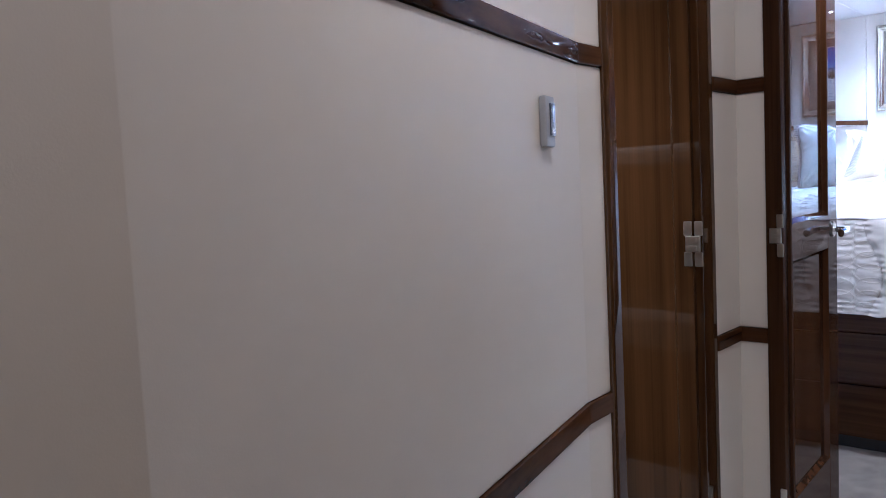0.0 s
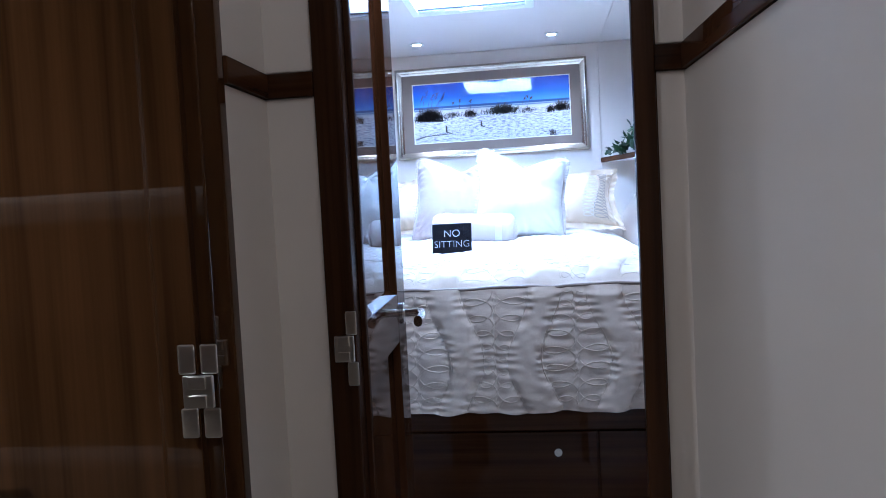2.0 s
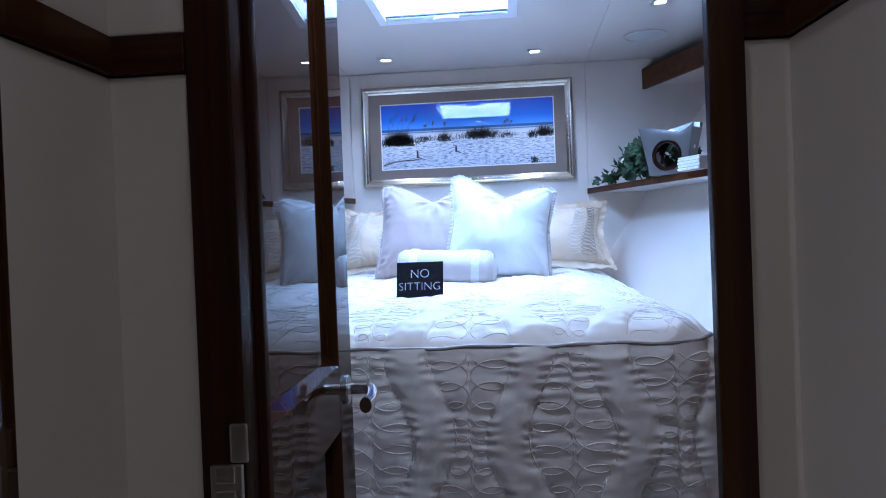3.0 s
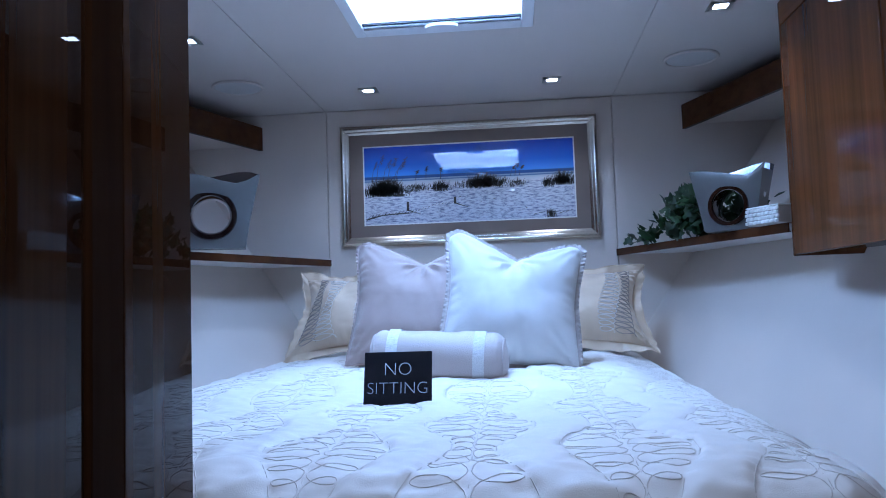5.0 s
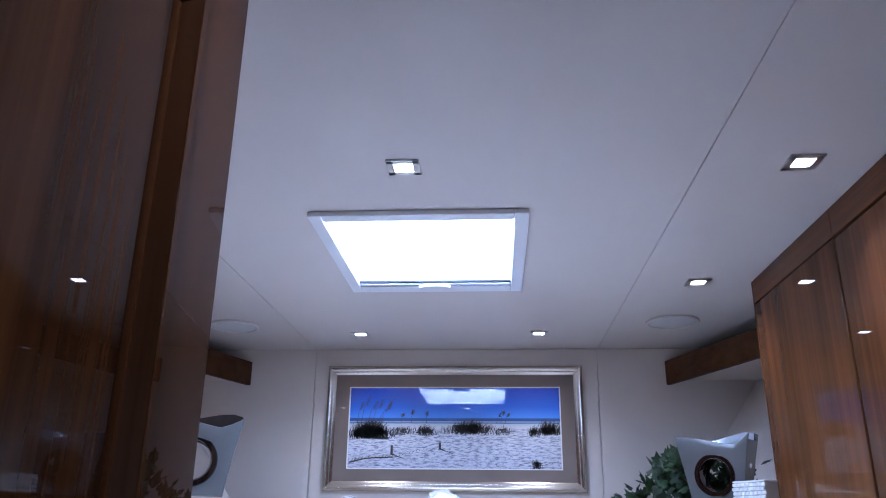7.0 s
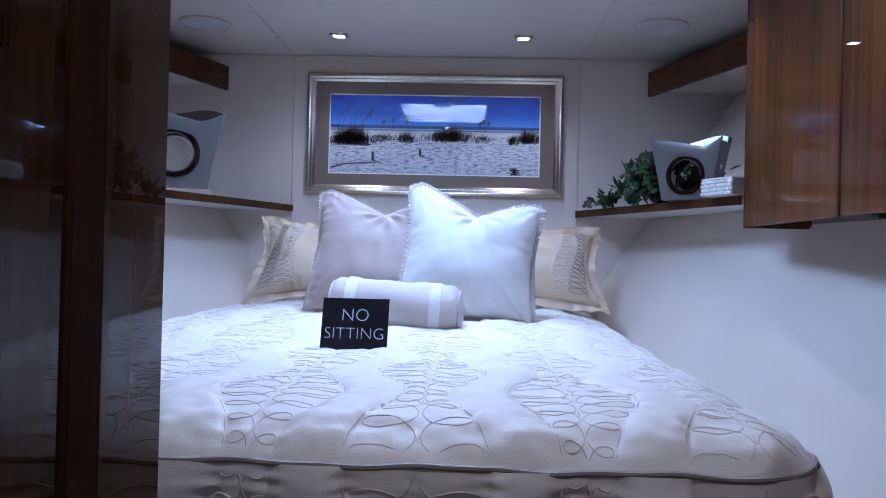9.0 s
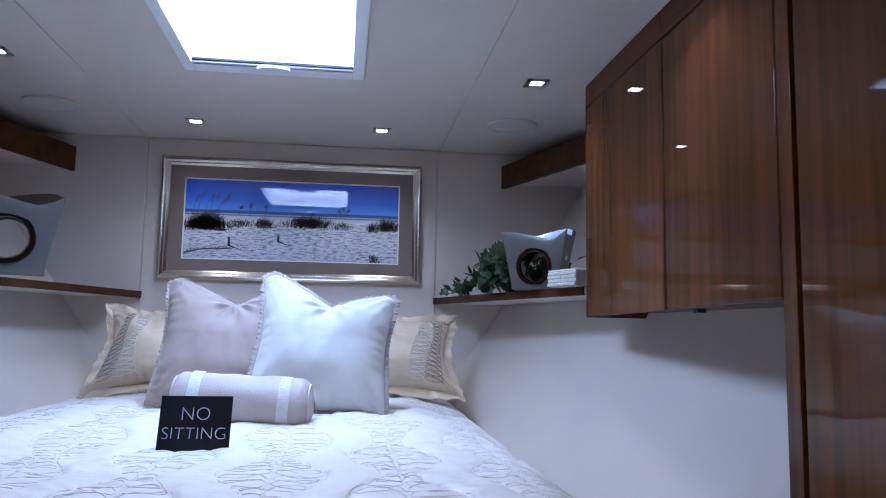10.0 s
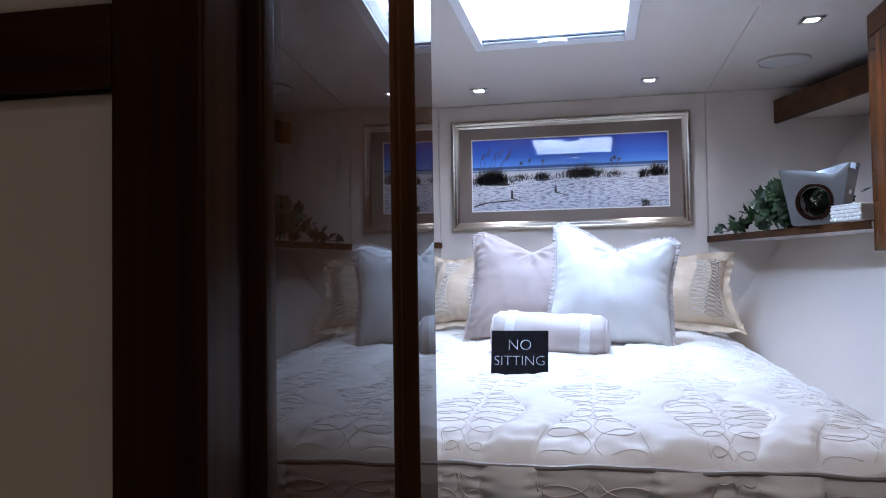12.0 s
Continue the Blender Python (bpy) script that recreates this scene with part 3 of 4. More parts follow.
def wall_cabinet(side, y0, y1, label, lip, end=False):
    c = thing("wall_cabinet", (side * (CX + 0.1), (y0 + y1) / 2, 1.39), label, "cabinet", "wall cabinets")

    def sb(x0, x1, *a, **k):
        return boxm(min(side * x0, side * x1), max(side * x0, side * x1), *a, **k)

    part("body", sb(CX + 0.022, 1.42, y0 + 0.001, y1 - 0.001, 1.402, CEIL - 0.001, bevel=0.001), M_WOOD, c)
    d = part("door", sb(CX, CX + 0.02, y0 + 0.001, y1 - 0.001, 1.388, CEIL - 0.078, bevel=0.009 if lip else 0.004, seg=4), M_WOOD, c)
    part("header", sb(CX, CX + 0.02, y0 + 0.0005, y1 - 0.0005, CEIL - 0.075, CEIL - 0.001, bevel=0.001), M_WOOD_Y, c)
    if lip:
        part("finger_latch", sb(CX + 0.012, CX + 0.034, lip - 0.014, lip + 0.014, 1.378, 1.388, bevel=0.003), M_BLACK, d)
    if end:
        part("end_panel", sb(CX, 1.42, y1 + 0.0005, y1 + 0.012, 1.385, CEIL - 0.001, bevel=0.002), M_WOOD, c)


for side in (1, -1):
    wall_cabinet(side, 1.84, 2.45, "glossy teak wall cabinet with one closed door", None, True)
    wall_cabinet(side, 1.322, 1.838, "glossy teak wall cabinet with one closed door beside the wardrobe", 1.70)
    wr = thing("wardrobe", (side * 1.25, 0.7, 0), "tall glossy teak wardrobe with flush doors", "wardrobe", "wardrobes")

    def sb(x0, x1, *a, **k):
        return boxm(min(side * x0, side * x1), max(side * x0, side * x1), *a, **k)

    part("body", sb(CX + 0.022, 1.6, 0.1, 1.3, 0.0, CEIL - 0.001, bevel=0.001), M_WOODD, wr)
    part("end_stile", sb(CX - 0.004, CX + 0.02, 1.27, 1.318, 0.0, CEIL - 0.001, bevel=0.003), M_WOOD, wr)
    for y0, y1 in ((0.69, 1.266), (0.11, 0.686)):
        part("door", sb(CX, CX + 0.02, y0, y1, 0.1, CEIL - 0.078, bevel=0.009, seg=4), M_WOOD, wr)
    part("header", sb(CX, CX + 0.02, 0.11, 1.266, CEIL - 0.075, CEIL - 0.001, bevel=0.001), M_WOOD_Y, wr)
    part("plinth", sb(CX + 0.01, CX + 0.02, 0.11, 1.266, 0.0, 0.098), M_WOODD_Y, wr)
    pivot = Matrix.Translation((side * CX, 1.30, 0))
    wr.matrix_basis = pivot @ pose(0, 0, 0, 0, 0, side * -3.2) @ pivot.inverted() @ Matrix.Translation((side * 1.25, 0.7, 0))

# ---------------------------------------------------------------- the bed
BX0, BX1, BY0, BY1 = -0.83, 0.695, 1.085, 3.40
BCX, BW2 = (BX0 + BX1) / 2, (BX1 - BX0) / 2
EDGE_Z, HEM_Z = 0.988, 0.615
PITCH, PHASE = 0.236, 0.111
CORNER = 0.15
ARC = CORNER * math.pi / 2


def bed_half(y):
    """Half-width of the mattress at y, with rounded foot corners."""
    t = y - BY0
    if t < CORNER:
        return BW2 - CORNER + math.sqrt(max(0.0, CORNER ** 2 - (CORNER - t) ** 2))
    return BW2 + 0.03 * min(1.0, max(0.0, (y - 2.0) / 1.2))


def rim(x):
    """Plan point and outward direction on the edge of the bed, for x rolled out along the edge from the middle of the foot."""
    side, a = (1 if x >= BCX else -1), abs(x - BCX)
    a0 = BW2 - CORNER
    if a <= a0:
        return x, BY0, 0.0, -1.0
    f = min(1.0, (a - a0) / ARC) * math.pi / 2
    y = BY0 + CORNER * (1 - math.cos(f)) + max(0.0, a - a0 - ARC)
    w = bed_half(y) if a > a0 + ARC else a0 + CORNER * math.sin(f)
    return BCX + side * w, y, side * math.sin(f), -math.cos(f)


def bed_top_z(x, y):
    w = bed_half(y)
    d = min(max(0.0, y - BY0), max(0.0, w - abs(x - BCX)))
    head = min(1.0, max(0.0, (y - 1.84) / 0.24))
    side = min(1.0, max(0.0, (w - abs(x - BCX)) / 0.32))
    crown = 0.028 * head * head * (3 - 2 * head) * side * side * (3 - 2 * side)
    return EDGE_Z + 0.064 * (1 - math.exp(-d / 0.05)) + crown


def loop_width(k, s, side):
    """How far a column of loops reaches from its seam, at s along the quilt."""
    return 0.066 + 0.034 * math.sin(2 * math.pi * (s - 0.157) / 0.42 - math.pi / 2 + math.pi * k + 0.12 * side)


def quilt_puff(x, s):
    k = round((x - PHASE) / PITCH)
    d = x - (PHASE + k * PITCH)
    side = 1 if d > 0 else -1
    w = loop_width(k, s, side)
    a = abs(d)
    wob = noise.noise(Vector((x * 9, s * 9, 1.7))) * 0.006 + noise.noise(Vector((x * 30, s * 42, 5.1))) * 0.0020
    seam = math.exp(-((a - w) / 0.022) ** 2) + 0.7 * math.exp(-(a / 0.012) ** 2)
    wob += 0.0027 * seam * math.sin(s * 205 + 3 * math.sin(s * 37 + k) + 2.1 * k + side)
    if a < w:
        f = a / w
        ripple = 0.8 + 0.2 * math.cos(2 * math.pi * s / (0.030 + 0.22 * w) + 1.9 * k + side)
        return 0.0055 * (math.sin(math.pi * min(1, f)) ** 0.45) * ripple + wob * 0.6
    f = (a - w) / max(0.01, PITCH / 2 - w)
    f = min(1.0, f)
    return 0.013 * (1 - (1 - f) ** 3.4) + wob


def smooth_edge(v, lo, hi):
    return max(0.0, min(1.0, (v - lo) / (hi - lo)))


def top_point(x, y, lift=0.0):
    s = (y - BY0) + (EDGE_Z - HEM_Z)
    near = smooth_edge(y - BY0, 0.0, 0.035) * smooth_edge(bed_half(y) - abs(x - BCX), 0.0, 0.035)
    return Vector((x, y, bed_top_z(x, y) + (0.72 * quilt_puff(x, s) + 0.0065 * noise.noise(Vector((x * 15, s * 19, 8.3))) + 0.003 * noise.noise(Vector((x * 34, s * 47, 2.9)))) * (0.25 + 0.75 * near) + lift))


def front_point(x, z, lift=0.0):
    s = z - HEM_Z
    near = smooth_edge(EDGE_Z - z, 0.0, 0.03)
    bulge = 0.010 * math.sin(math.pi * (EDGE_Z - z) / (EDGE_Z - HEM_Z)) + 0.006 * math.sin(x * 11) * (EDGE_Z - z) / 0.37
    px, py, nx, ny = rim(x)
    out = 0.004 + bulge + 1.45 * quilt_puff(x, s) * (0.3 + 0.7 * near) + lift
    return Vector((px + nx * out, py + ny * out, z))


bed = thing("bed", (BCX, 2.25, 0), "island bed with a dark mahogany drawer base", "bed")
part("base", boxm(BX0 + 0.04, BX1 - 0.04, 1.262, 3.42, 0.06, 0.60, bevel=0.004), M_WOODD_X, bed, "dark mahogany bed base")
part("plinth", boxm(BX0 + 0.08, BX1 - 0.08, 1.30, 3.40, 0.0, 0.059), M_BLACK, bed)
part("rail", boxm(BX0 + 0.04, BX1 - 0.04, 1.244, 1.2615, 0.512, 0.60, bevel=0.003), M_WOODD_X, bed)
for x0, x1 in ((-0.54, 0.405), (0.412, 0.665), (-0.735, -0.547)):
    for z0, z1 in ((0.292, 0.506), (0.07, 0.286)):
        dr = part("drawer_front", boxm(x0, x1, 1.244, 1.2615, z0, z1, bevel=0.003), M_WOODD_X, bed)
        if x0 == -0.54:
            for kx in (0.283, -0.42):
                bm = bmesh.new()
                zc = z0 + (0.148 if z0 > 0.2 else 0.138)
                cyl(bm, (kx, 1.244, zc), (kx, 1.238, zc), 0.0125, 24, bevel=0.0015)
                cyl(bm, (kx, 1.2385, zc), (kx, 1.2365, zc), 0.008, 20)
                part("push_knob", bm, M_NICKEL, dr, "round nickel push knob")
part("mattress", boxm(BX0 + 0.02, BX1 - 0.02, BY0 + 0.03, 3.42, 0.602, 0.955, bevel=0.03, seg=3), M_QUILT, bed, "cream mattress under the coverlet")

quilt = thing("coverlet", (BCX, 2.2, 0.61), "cream satin coverlet with embroidered loop columns and taupe piping", "bedspread")
bm = bmesh.new()
NX, NY = 230, 320


def top_grid(u, v):
    y = BY0 + (BY1 + 0.04 - BY0) * v ** 1.15
    return top_point(BCX + bed_half(y) * (2 * u - 1), y)


grid(bm, top_grid, NX, NY)
part("top_panel", bm, M_QUILT, quilt)
bm = bmesh.new()
fx0, fx1 = BCX - BW2 + CORNER - ARC, BCX + BW2 - CORNER + ARC


def hem(x):
    return HEM_Z + 0.003 * math.sin(x * 27) + 0.002 * math.sin(x * 61 + 1)


grid(bm, lambda u, v: front_point(fx0 + (fx1 - fx0) * u, hem(fx0 + (fx1 - fx0) * u) * (1 - v) + EDGE_Z * v), NX, 110)
part("front_drop", bm, M_QUILT, quilt, "quilted front drop of the coverlet")
RUN = BY1 + 0.02 - BY0 - CORNER
for lo, hi in ((fx0 - RUN, fx0), (fx1, fx1 + RUN)):
    part("side_drop", grid(bmesh.new(), lambda u, v: front_point(lo + (hi - lo) * u, HEM_Z * (1 - v) + EDGE_Z * v), 110, 40), M_QUILT, quilt)
# piping round the edge
pts = []
for i in range(241):
    x, y, nx, ny = rim(fx0 - RUN + (fx1 - fx0 + 2 * RUN) * i / 240)
    pts.append((x + nx * 0.003, y + ny * 0.003, EDGE_Z + 0.0022 * math.sin(i * 0.55) + 0.0012 * math.sin(i * 1.3)))
part("piping", tube(bmesh.new(), pts, 0.0052, 8), M_PIPING, quilt, "taupe piping cord")


def coil_points(k, side, s0, s1):
    """Loops of one column: pairs of x and s along the quilt."""
    out, th, s = [], 0.0, s0
    steps = 16
    while s < s1:
        w = loop_width(k, s, side)
        pitch = 0.030 + 0.22 * w
        c = PHASE + k * PITCH + side * w * 0.5
        out.append((c - side * 0.5 * w * 0.93 * math.cos(th), s + 0.42 * pitch * math.sin(th)))
        th += 2 * math.pi / steps
        s += pitch / steps
    return out


def runs(seq, ok):
    run = []
    for p in seq:
        if ok(p):
            run.append(p)
        elif len(run) > 1:
            yield run
            run = []
        else:
            run = []
    if len(run) > 1:
        yield run


DROP = EDGE_Z - HEM_Z
dark_t, light_t, dark_f, light_f, seams = bmesh.new(), bmesh.new(), bmesh.new(), bmesh.new(), bmesh.new()
for k in range(-5, 5):
    for side in (-1, 1):
        seq = coil_points(k, side, 0.02, DROP + BY1 - BY0 - 0.05)
        for run in runs(seq, lambda p: p[1] > DROP + 0.012 and abs(p[0] - BCX) < bed_half(BY0 + p[1] - DROP) - 0.012):
            tube(dark_t if side < 0 else light_t, [top_point(x, BY0 + s - DROP, 0.0003) for x, s in run], 0.0009, 4)
        for run in runs(seq, lambda p: 0.012 < p[1] < DROP - 0.012 and fx0 + 0.01 < p[0] < fx1 - 0.01):
            tube(dark_f if side < 0 else light_f, [front_point(x, HEM_Z + s, 0.0006) for x, s in run], 0.0015, 4)
    for off in (-1, 0, 1):
        line = [(PHASE + k * PITCH + off * (loop_width(k, s, off) + 0.003), s) for s in [0.01 + i * 0.02 for i in range(136)]]
        for run in runs(line, lambda p: DROP + 0.012 < p[1] < DROP + BY1 - BY0 and abs(p[0] - BCX) < bed_half(BY0 + p[1] - DROP) - 0.01):
            tube(seams, [top_point(x, BY0 + s - DROP, 0.0) for x, s in run], 0.0010, 4)
        for run in runs(line, lambda p: 0.008 < p[1] < DROP - 0.008 and fx0 + 0.01 < p[0] < fx1 - 0.01):
            tube(seams, [front_point(x, HEM_Z + s, 0.0) for x, s in run], 0.0016, 4)
for nm, b, m in (("embroidery", dark_t, M_THREAD_D), ("embroidery", light_t, M_THREAD_L), ("embroidery", dark_f, M_THREAD_D), ("embroidery", light_f, M_THREAD_L), ("seam_stitching", seams, M_THREAD_D)):
    part(nm, b, m, quilt, kind="stuff")


# ---------------------------------------------------------------- cushions
def cushion_point(u, v, w, h, t, chop, pinch, face, seed, flare=0.0, soft=0.0, skew=0.0):
    """u, v in -1..1 over the cushion; face +1 front, -1 back. Local x across, z up, y out of the back."""
    ax = 1 - pinch * (1 - v * v) - 0.04 * (1 - v ** 4) * (1 - abs(v))
    az = 1 - pinch * (1 - u * u)
    ax *= math.sqrt(1 - soft * v * v)
    az *= math.sqrt(1 - soft * u * u)
    x, z = u * w / 2 * ax * (1 - flare * v), v * h / 2 * az
    z -= skew * u * h * smooth_edge(v, -1.0, 1.0)
    z -= 0.05 * h * smooth_edge(abs(u), 0.78, 1.0) ** 2 * smooth_edge(v, 0.3, 1.0) * min(1.0, chop / 0.1)
    dip = chop * max(0.0, 1 - abs(u - 0.06) / 0.92) ** 1.35 * smooth_edge(v, -0.3, 1.0) ** 2
    z -= dip * h
    body = max(0.0, (1 - abs(u) ** 2.6)) ** 0.62 * max(0.0, (1 - abs(v) ** 2.6)) ** 0.62
    crease = 1 - 0.32 * min(1, chop / 0.2) * math.exp(-(u / 0.2) ** 2) * smooth_edge(v, 0.0, 1.0)
    e = math.exp(-((1 - max(abs(u), abs(v))) / 0.15) ** 2)
    along = u if abs(v) > abs(u) else v
    pucker = 0.009 * e * math.sin(26 * along + 4.5 * math.sin(5.3 * along + seed) + seed) * (0.35 + 0.65 * abs(math.sin(3.7 * along + 2 * seed))) * body ** 0.3
    wr = 0.014 * noise.noise(Vector((u * 1.9 + seed, v * 1.7, face * 3.0))) + 0.0035 * noise.noise(Vector((u * 4.4 + seed, v * 3.4, face))) + 0.0012 * noise.noise(Vector((u * 11 + seed, v * 9, face)))
    wr += 0.006 * math.sin(math.atan2(1.02 - abs(u), 1.02 - abs(v)) * 16 + seed) * smooth_edge(abs(u) + abs(v), 1.0, 1.75)
    if chop > 0.1:
        r = math.hypot(u - 0.06, v - 0.8)
        wr += 0.011 * math.exp(-((r - 0.28) / 0.2) ** 2) * math.sin(math.atan2(v - 0.8, u - 0.06) * 11 + seed) * smooth_edge(0.85 - v, 0.0, 0.3)
    y = -face * (t / 2 * body * crease + wr * body ** 0.5 + pucker)
    return Vector((x, y, z))


def cushion(name, m, w, h, t, mat, label, chop=0.14, pinch=0.07, trim=None, flange=0.0, seed=0.0, loops=False, trim_r=0.006, flare=0.0, soft=0.12, skew=0.0):
    loc = m.translation
    c = thing(name, loc, label, "pillow", "bed cushions")
    bm = bmesh.new()
    n = 56
    for face in (1, -1):
        grid(bm, lambda a, b: cushion_point(2 * a - 1, 2 * b - 1, w, h, t, chop, pinch, face, seed, flare, soft, skew), n, n)
    bmesh.ops.remove_doubles(bm, verts=bm.verts[:], dist=0.0004)
    bm.transform(m)
    part("body", bm, mat, c)
    rim = []
    q = 64
    for i in range(4 * q):
        f, g = i // q, (i % q) / q * 2 - 1
        u, v = [(g, -1), (1, g), (-g, 1), (-1, -g)][f]
        rim.append(cushion_point(u, v, w, h, t, chop, pinch, 1, seed, flare, soft, skew))
    if flange:
        bm = bmesh.new()
        rows = []
        for lv in range(3):
            ring = []
            for i, p in enumerate(rim):
                d = Vector((p.x / (w / 2), 0, p.z / (h / 2)))
                k = max(abs(d.x), abs(d.z))
                d = Vector((d.x if abs(d.x) > 0.85 * k else d.x * 0.3, 0, d.z if abs(d.z) > 0.85 * k else d.z * 0.3)).normalized()
                wave = (0.012 * math.sin(i * 0.15 + seed) + 0.006 * math.sin(i * 0.6 + 2 * math.sin(i * 0.11))) * lv / 2 if loops else 0.0022 * math.sin(i * 2.6 + seed) * lv
                ring.append(m @ (p + d * flange * lv / 2 * (0.95 + 0.1 * math.sin(i * 0.17)) + Vector((0, wave, 0))))
            rows.append(ring)
        for th in (0.0, 0.004):
            vs = [[bm.verts.new(p + m.to_3x3() @ Vector((0, th, 0))) for p in ring] for ring in rows]
            for a in range(2):
                for i in range(len(rim)):
                    j = (i + 1) % len(rim)
                    bm.faces.new((vs[a][i], vs[a][j], vs[a + 1][j], vs[a + 1][i]))
        part("flange", bm, trim or mat, c, "wide flange border" if loops else "pleated trim")
        part("piping", tube(bmesh.new(), rows[2] if loops else rows[0], 0.0022, 6, closed=True), trim or mat, c)
    if trim and not flange:
        bm = bmesh.new()
        pts = []
        for i, p in enumerate(rim):
            for j in range(3):
                a = rim[i].lerp(rim[(i + 1) % len(rim)], j / 3)
                pts.append(m @ (a + Vector((0, 0.004 * math.sin((i * 3 + j) * 2.1), 0)) * 1.0))
        tube(bm, pts, trim_r, 6, closed=True)
        part("trim", bm, trim, c, "gathered trim along the edge")
    if loops:
        bm, bl = bmesh.new(), bmesh.new()
        for uc, amp, b in ((-0.66, 0.13, bm), (-0.34, 0.15, bl), (0.38, 0.15, bl), (0.68, 0.13, bm)):
            pts, th2, v = [], 0.0, -0.9
            while v < 0.9:
                wv = amp * (1 + 0.35 * math.sin(v * 3 + uc * 5))
                uu = uc + 0.10 * math.sin(v * 2.6 + uc) + wv * math.cos(th2)
                p = cushion_point(max(-0.97, min(0.97, uu)), max(-0.97, min(0.97, v + 0.075 * math.sin(th2))), w, h, t, chop, pinch, 1, seed, flare, soft, skew)
                pts.append(m @ (p + Vector((0, -0.0012, 0))))
                th2 += 2 * math.pi / 14
                v += 0.12 / 14
            tube(b, pts, 0.0016, 4)
        part("embroidery", bm, M_THREAD_S, c, kind="stuff")
        part("embroidery", bl, M_THREAD_L, c, kind="stuff")
    return c


BED_Z = 1.066


def lean(x, y, z, tilt, turn=0, roll=0):
    return Matrix.Translation((x, y, z)) @ pose(0, 0, 0, 0, 0, turn) @ pose(0, 0, 0, -tilt, 0, 0) @ pose(0, 0, 0, 0, roll, 0)


cushion("pillow_sham", lean(-0.440, 3.02, 1.253, 26, -6, -3), 0.475, 0.345, 0.21, M_SHAM, "champagne satin pillow sham with loop embroidery and flange", chop=0.03, pinch=0.21, flange=0.034, seed=1.0, loops=True, flare=0.11, soft=0.05)
cushion("pillow_sham", lean(0.445, 3.02, 1.248, 26, 6, 3), 0.475, 0.34, 0.21, M_SHAM, "champagne satin pillow sham with loop embroidery, leaning on the bulkhead", chop=0.03, pinch=0.20, flange=0.034, seed=2.3, loops=True, flare=0.04, soft=0.05)
cushion("throw_pillow", lean(-0.125, 2.56, 1.286, 20, 3, 2), 0.475, 0.455, 0.20, M_MAUVE, "pale mauve silk throw pillow with a chopped top", chop=0.17, pinch=0.12, trim=M_MAUVE, flange=0.008, seed=4.1, soft=0.14, flare=0.03)
cushion("throw_pillow", lean(0.172, 2.44, 1.280, 20, -3, 4), 0.455, 0.455, 0.22, M_SILK, "ivory silk throw pillow with a ruched trim", chop=0.17, pinch=0.12, trim=M_RUCHE, flange=0.015, seed=6.6, soft=0.14, skew=0.045)

# bolster
bo = thing("bolster_pillow", (-0.02, 2.14, BED_Z), "small champagne silk bolster with two white lace bands", "pillow", "bed cushions")
BR, BLEN = 0.072, 0.375
bmat = Matrix.Translation((-0.025, 2.13, BED_Z + BR - 0.006)) @ pose(0, 0, 0, 0, 3.0, -3)


def bolster_point(u, v):
    a, s = 2 * math.pi * u, 2 * v - 1
    e = max(0.0, abs(s) - 0.80) / 0.20
    r = BR * math.sqrt(max(0.0, 1 - e * e * 0.96)) * (1 + 0.035 * math.sin(17 * a + s) * max(0, abs(s) - 0.7) / 0.3 + 0.012 * math.sin(5 * a + 4 * s) + 0.055 * noise.noise(Vector((math.cos(a), math.sin(a), s * 3.4))))
    return bmat @ Vector((s * BLEN / 2, r * math.sin(a), r * math.cos(a)))


part("body", grid(bmesh.new(), bolster_point, 48, 40, closed_u=True), M_BOLSTER, bo)
for sc in (-0.62, 0.60):
    bm = bmesh.new()
    grid(bm, lambda u, v: bmat @ Vector((sc * BLEN / 2 + (v - 0.5) * 0.030, (BR * 1.045) * math.sin(2 * math.pi * u), (BR * 1.045) * math.cos(2 * math.pi * u))), 48, 3, closed_u=True)
    part("lace_band", bm, M_LACE, bo, "white lace band")
for sc in (-1, 1):
    bm = bmesh.new()
    tube(bm, [bmat @ Vector((sc * BLEN / 2 * 0.93, BR * 0.80 * math.sin(a), BR * 0.80 * math.cos(a))) for a in [2 * math.pi * k / 40 for k in range(40)]], 0.003, 6, closed=True)
    part("end_cord", bm, M_BOLSTER, bo)

# sign
sg = thing("sign", (-0.088, 1.80, 1.046), "small black acrylic table sign with white letters on the bed", "sign")
sm = Matrix.Translation((-0.088, 1.793, 1.047)) @ pose(0, 0, 0, 0, 0, -1) @ pose(0, 0, 0, -16, 0, 0)
part("face", box(bmesh.new(), -0.078, 0.078, 0, 0.003, 0, 0.130, 0.0008, m=sm), M_SIGN, sg)
part("foot", box(bmesh.new(), -0.078, 0.078, 0.003, 0.06, 0, 0.003, 0.0008, m=Matrix.Translation((-0.088, 1.793, 1.047)) @ pose(0, 0, 0, 0, 0, -1)), M_SIGN, sg)
part("lettering", letters("NO", 0.042, sm @ pose(0, -0.0006, 0.076, 90)), M_LETTER, sg, "white letters")
part("lettering", letters("SITTING", 0.0385, sm @ pose(0, -0.0006, 0.034, 90)), M_LETTER, sg, "white letters")

# ---------------------------------------------------------------- framed picture
PX0, PX1, PZ0, PZ1, PY = -0.575, 0.568, 1.540, 2.084, WALL_Y - 0.001
FW = 0.041
IX0, IX1, IZ0, IZ1 = -0.474, 0.468, 1.632, 1.990
pic = thing("framed_picture", (0, PY, 1.55), "framed beach photograph with taupe mount and champagne silver frame", "picture")


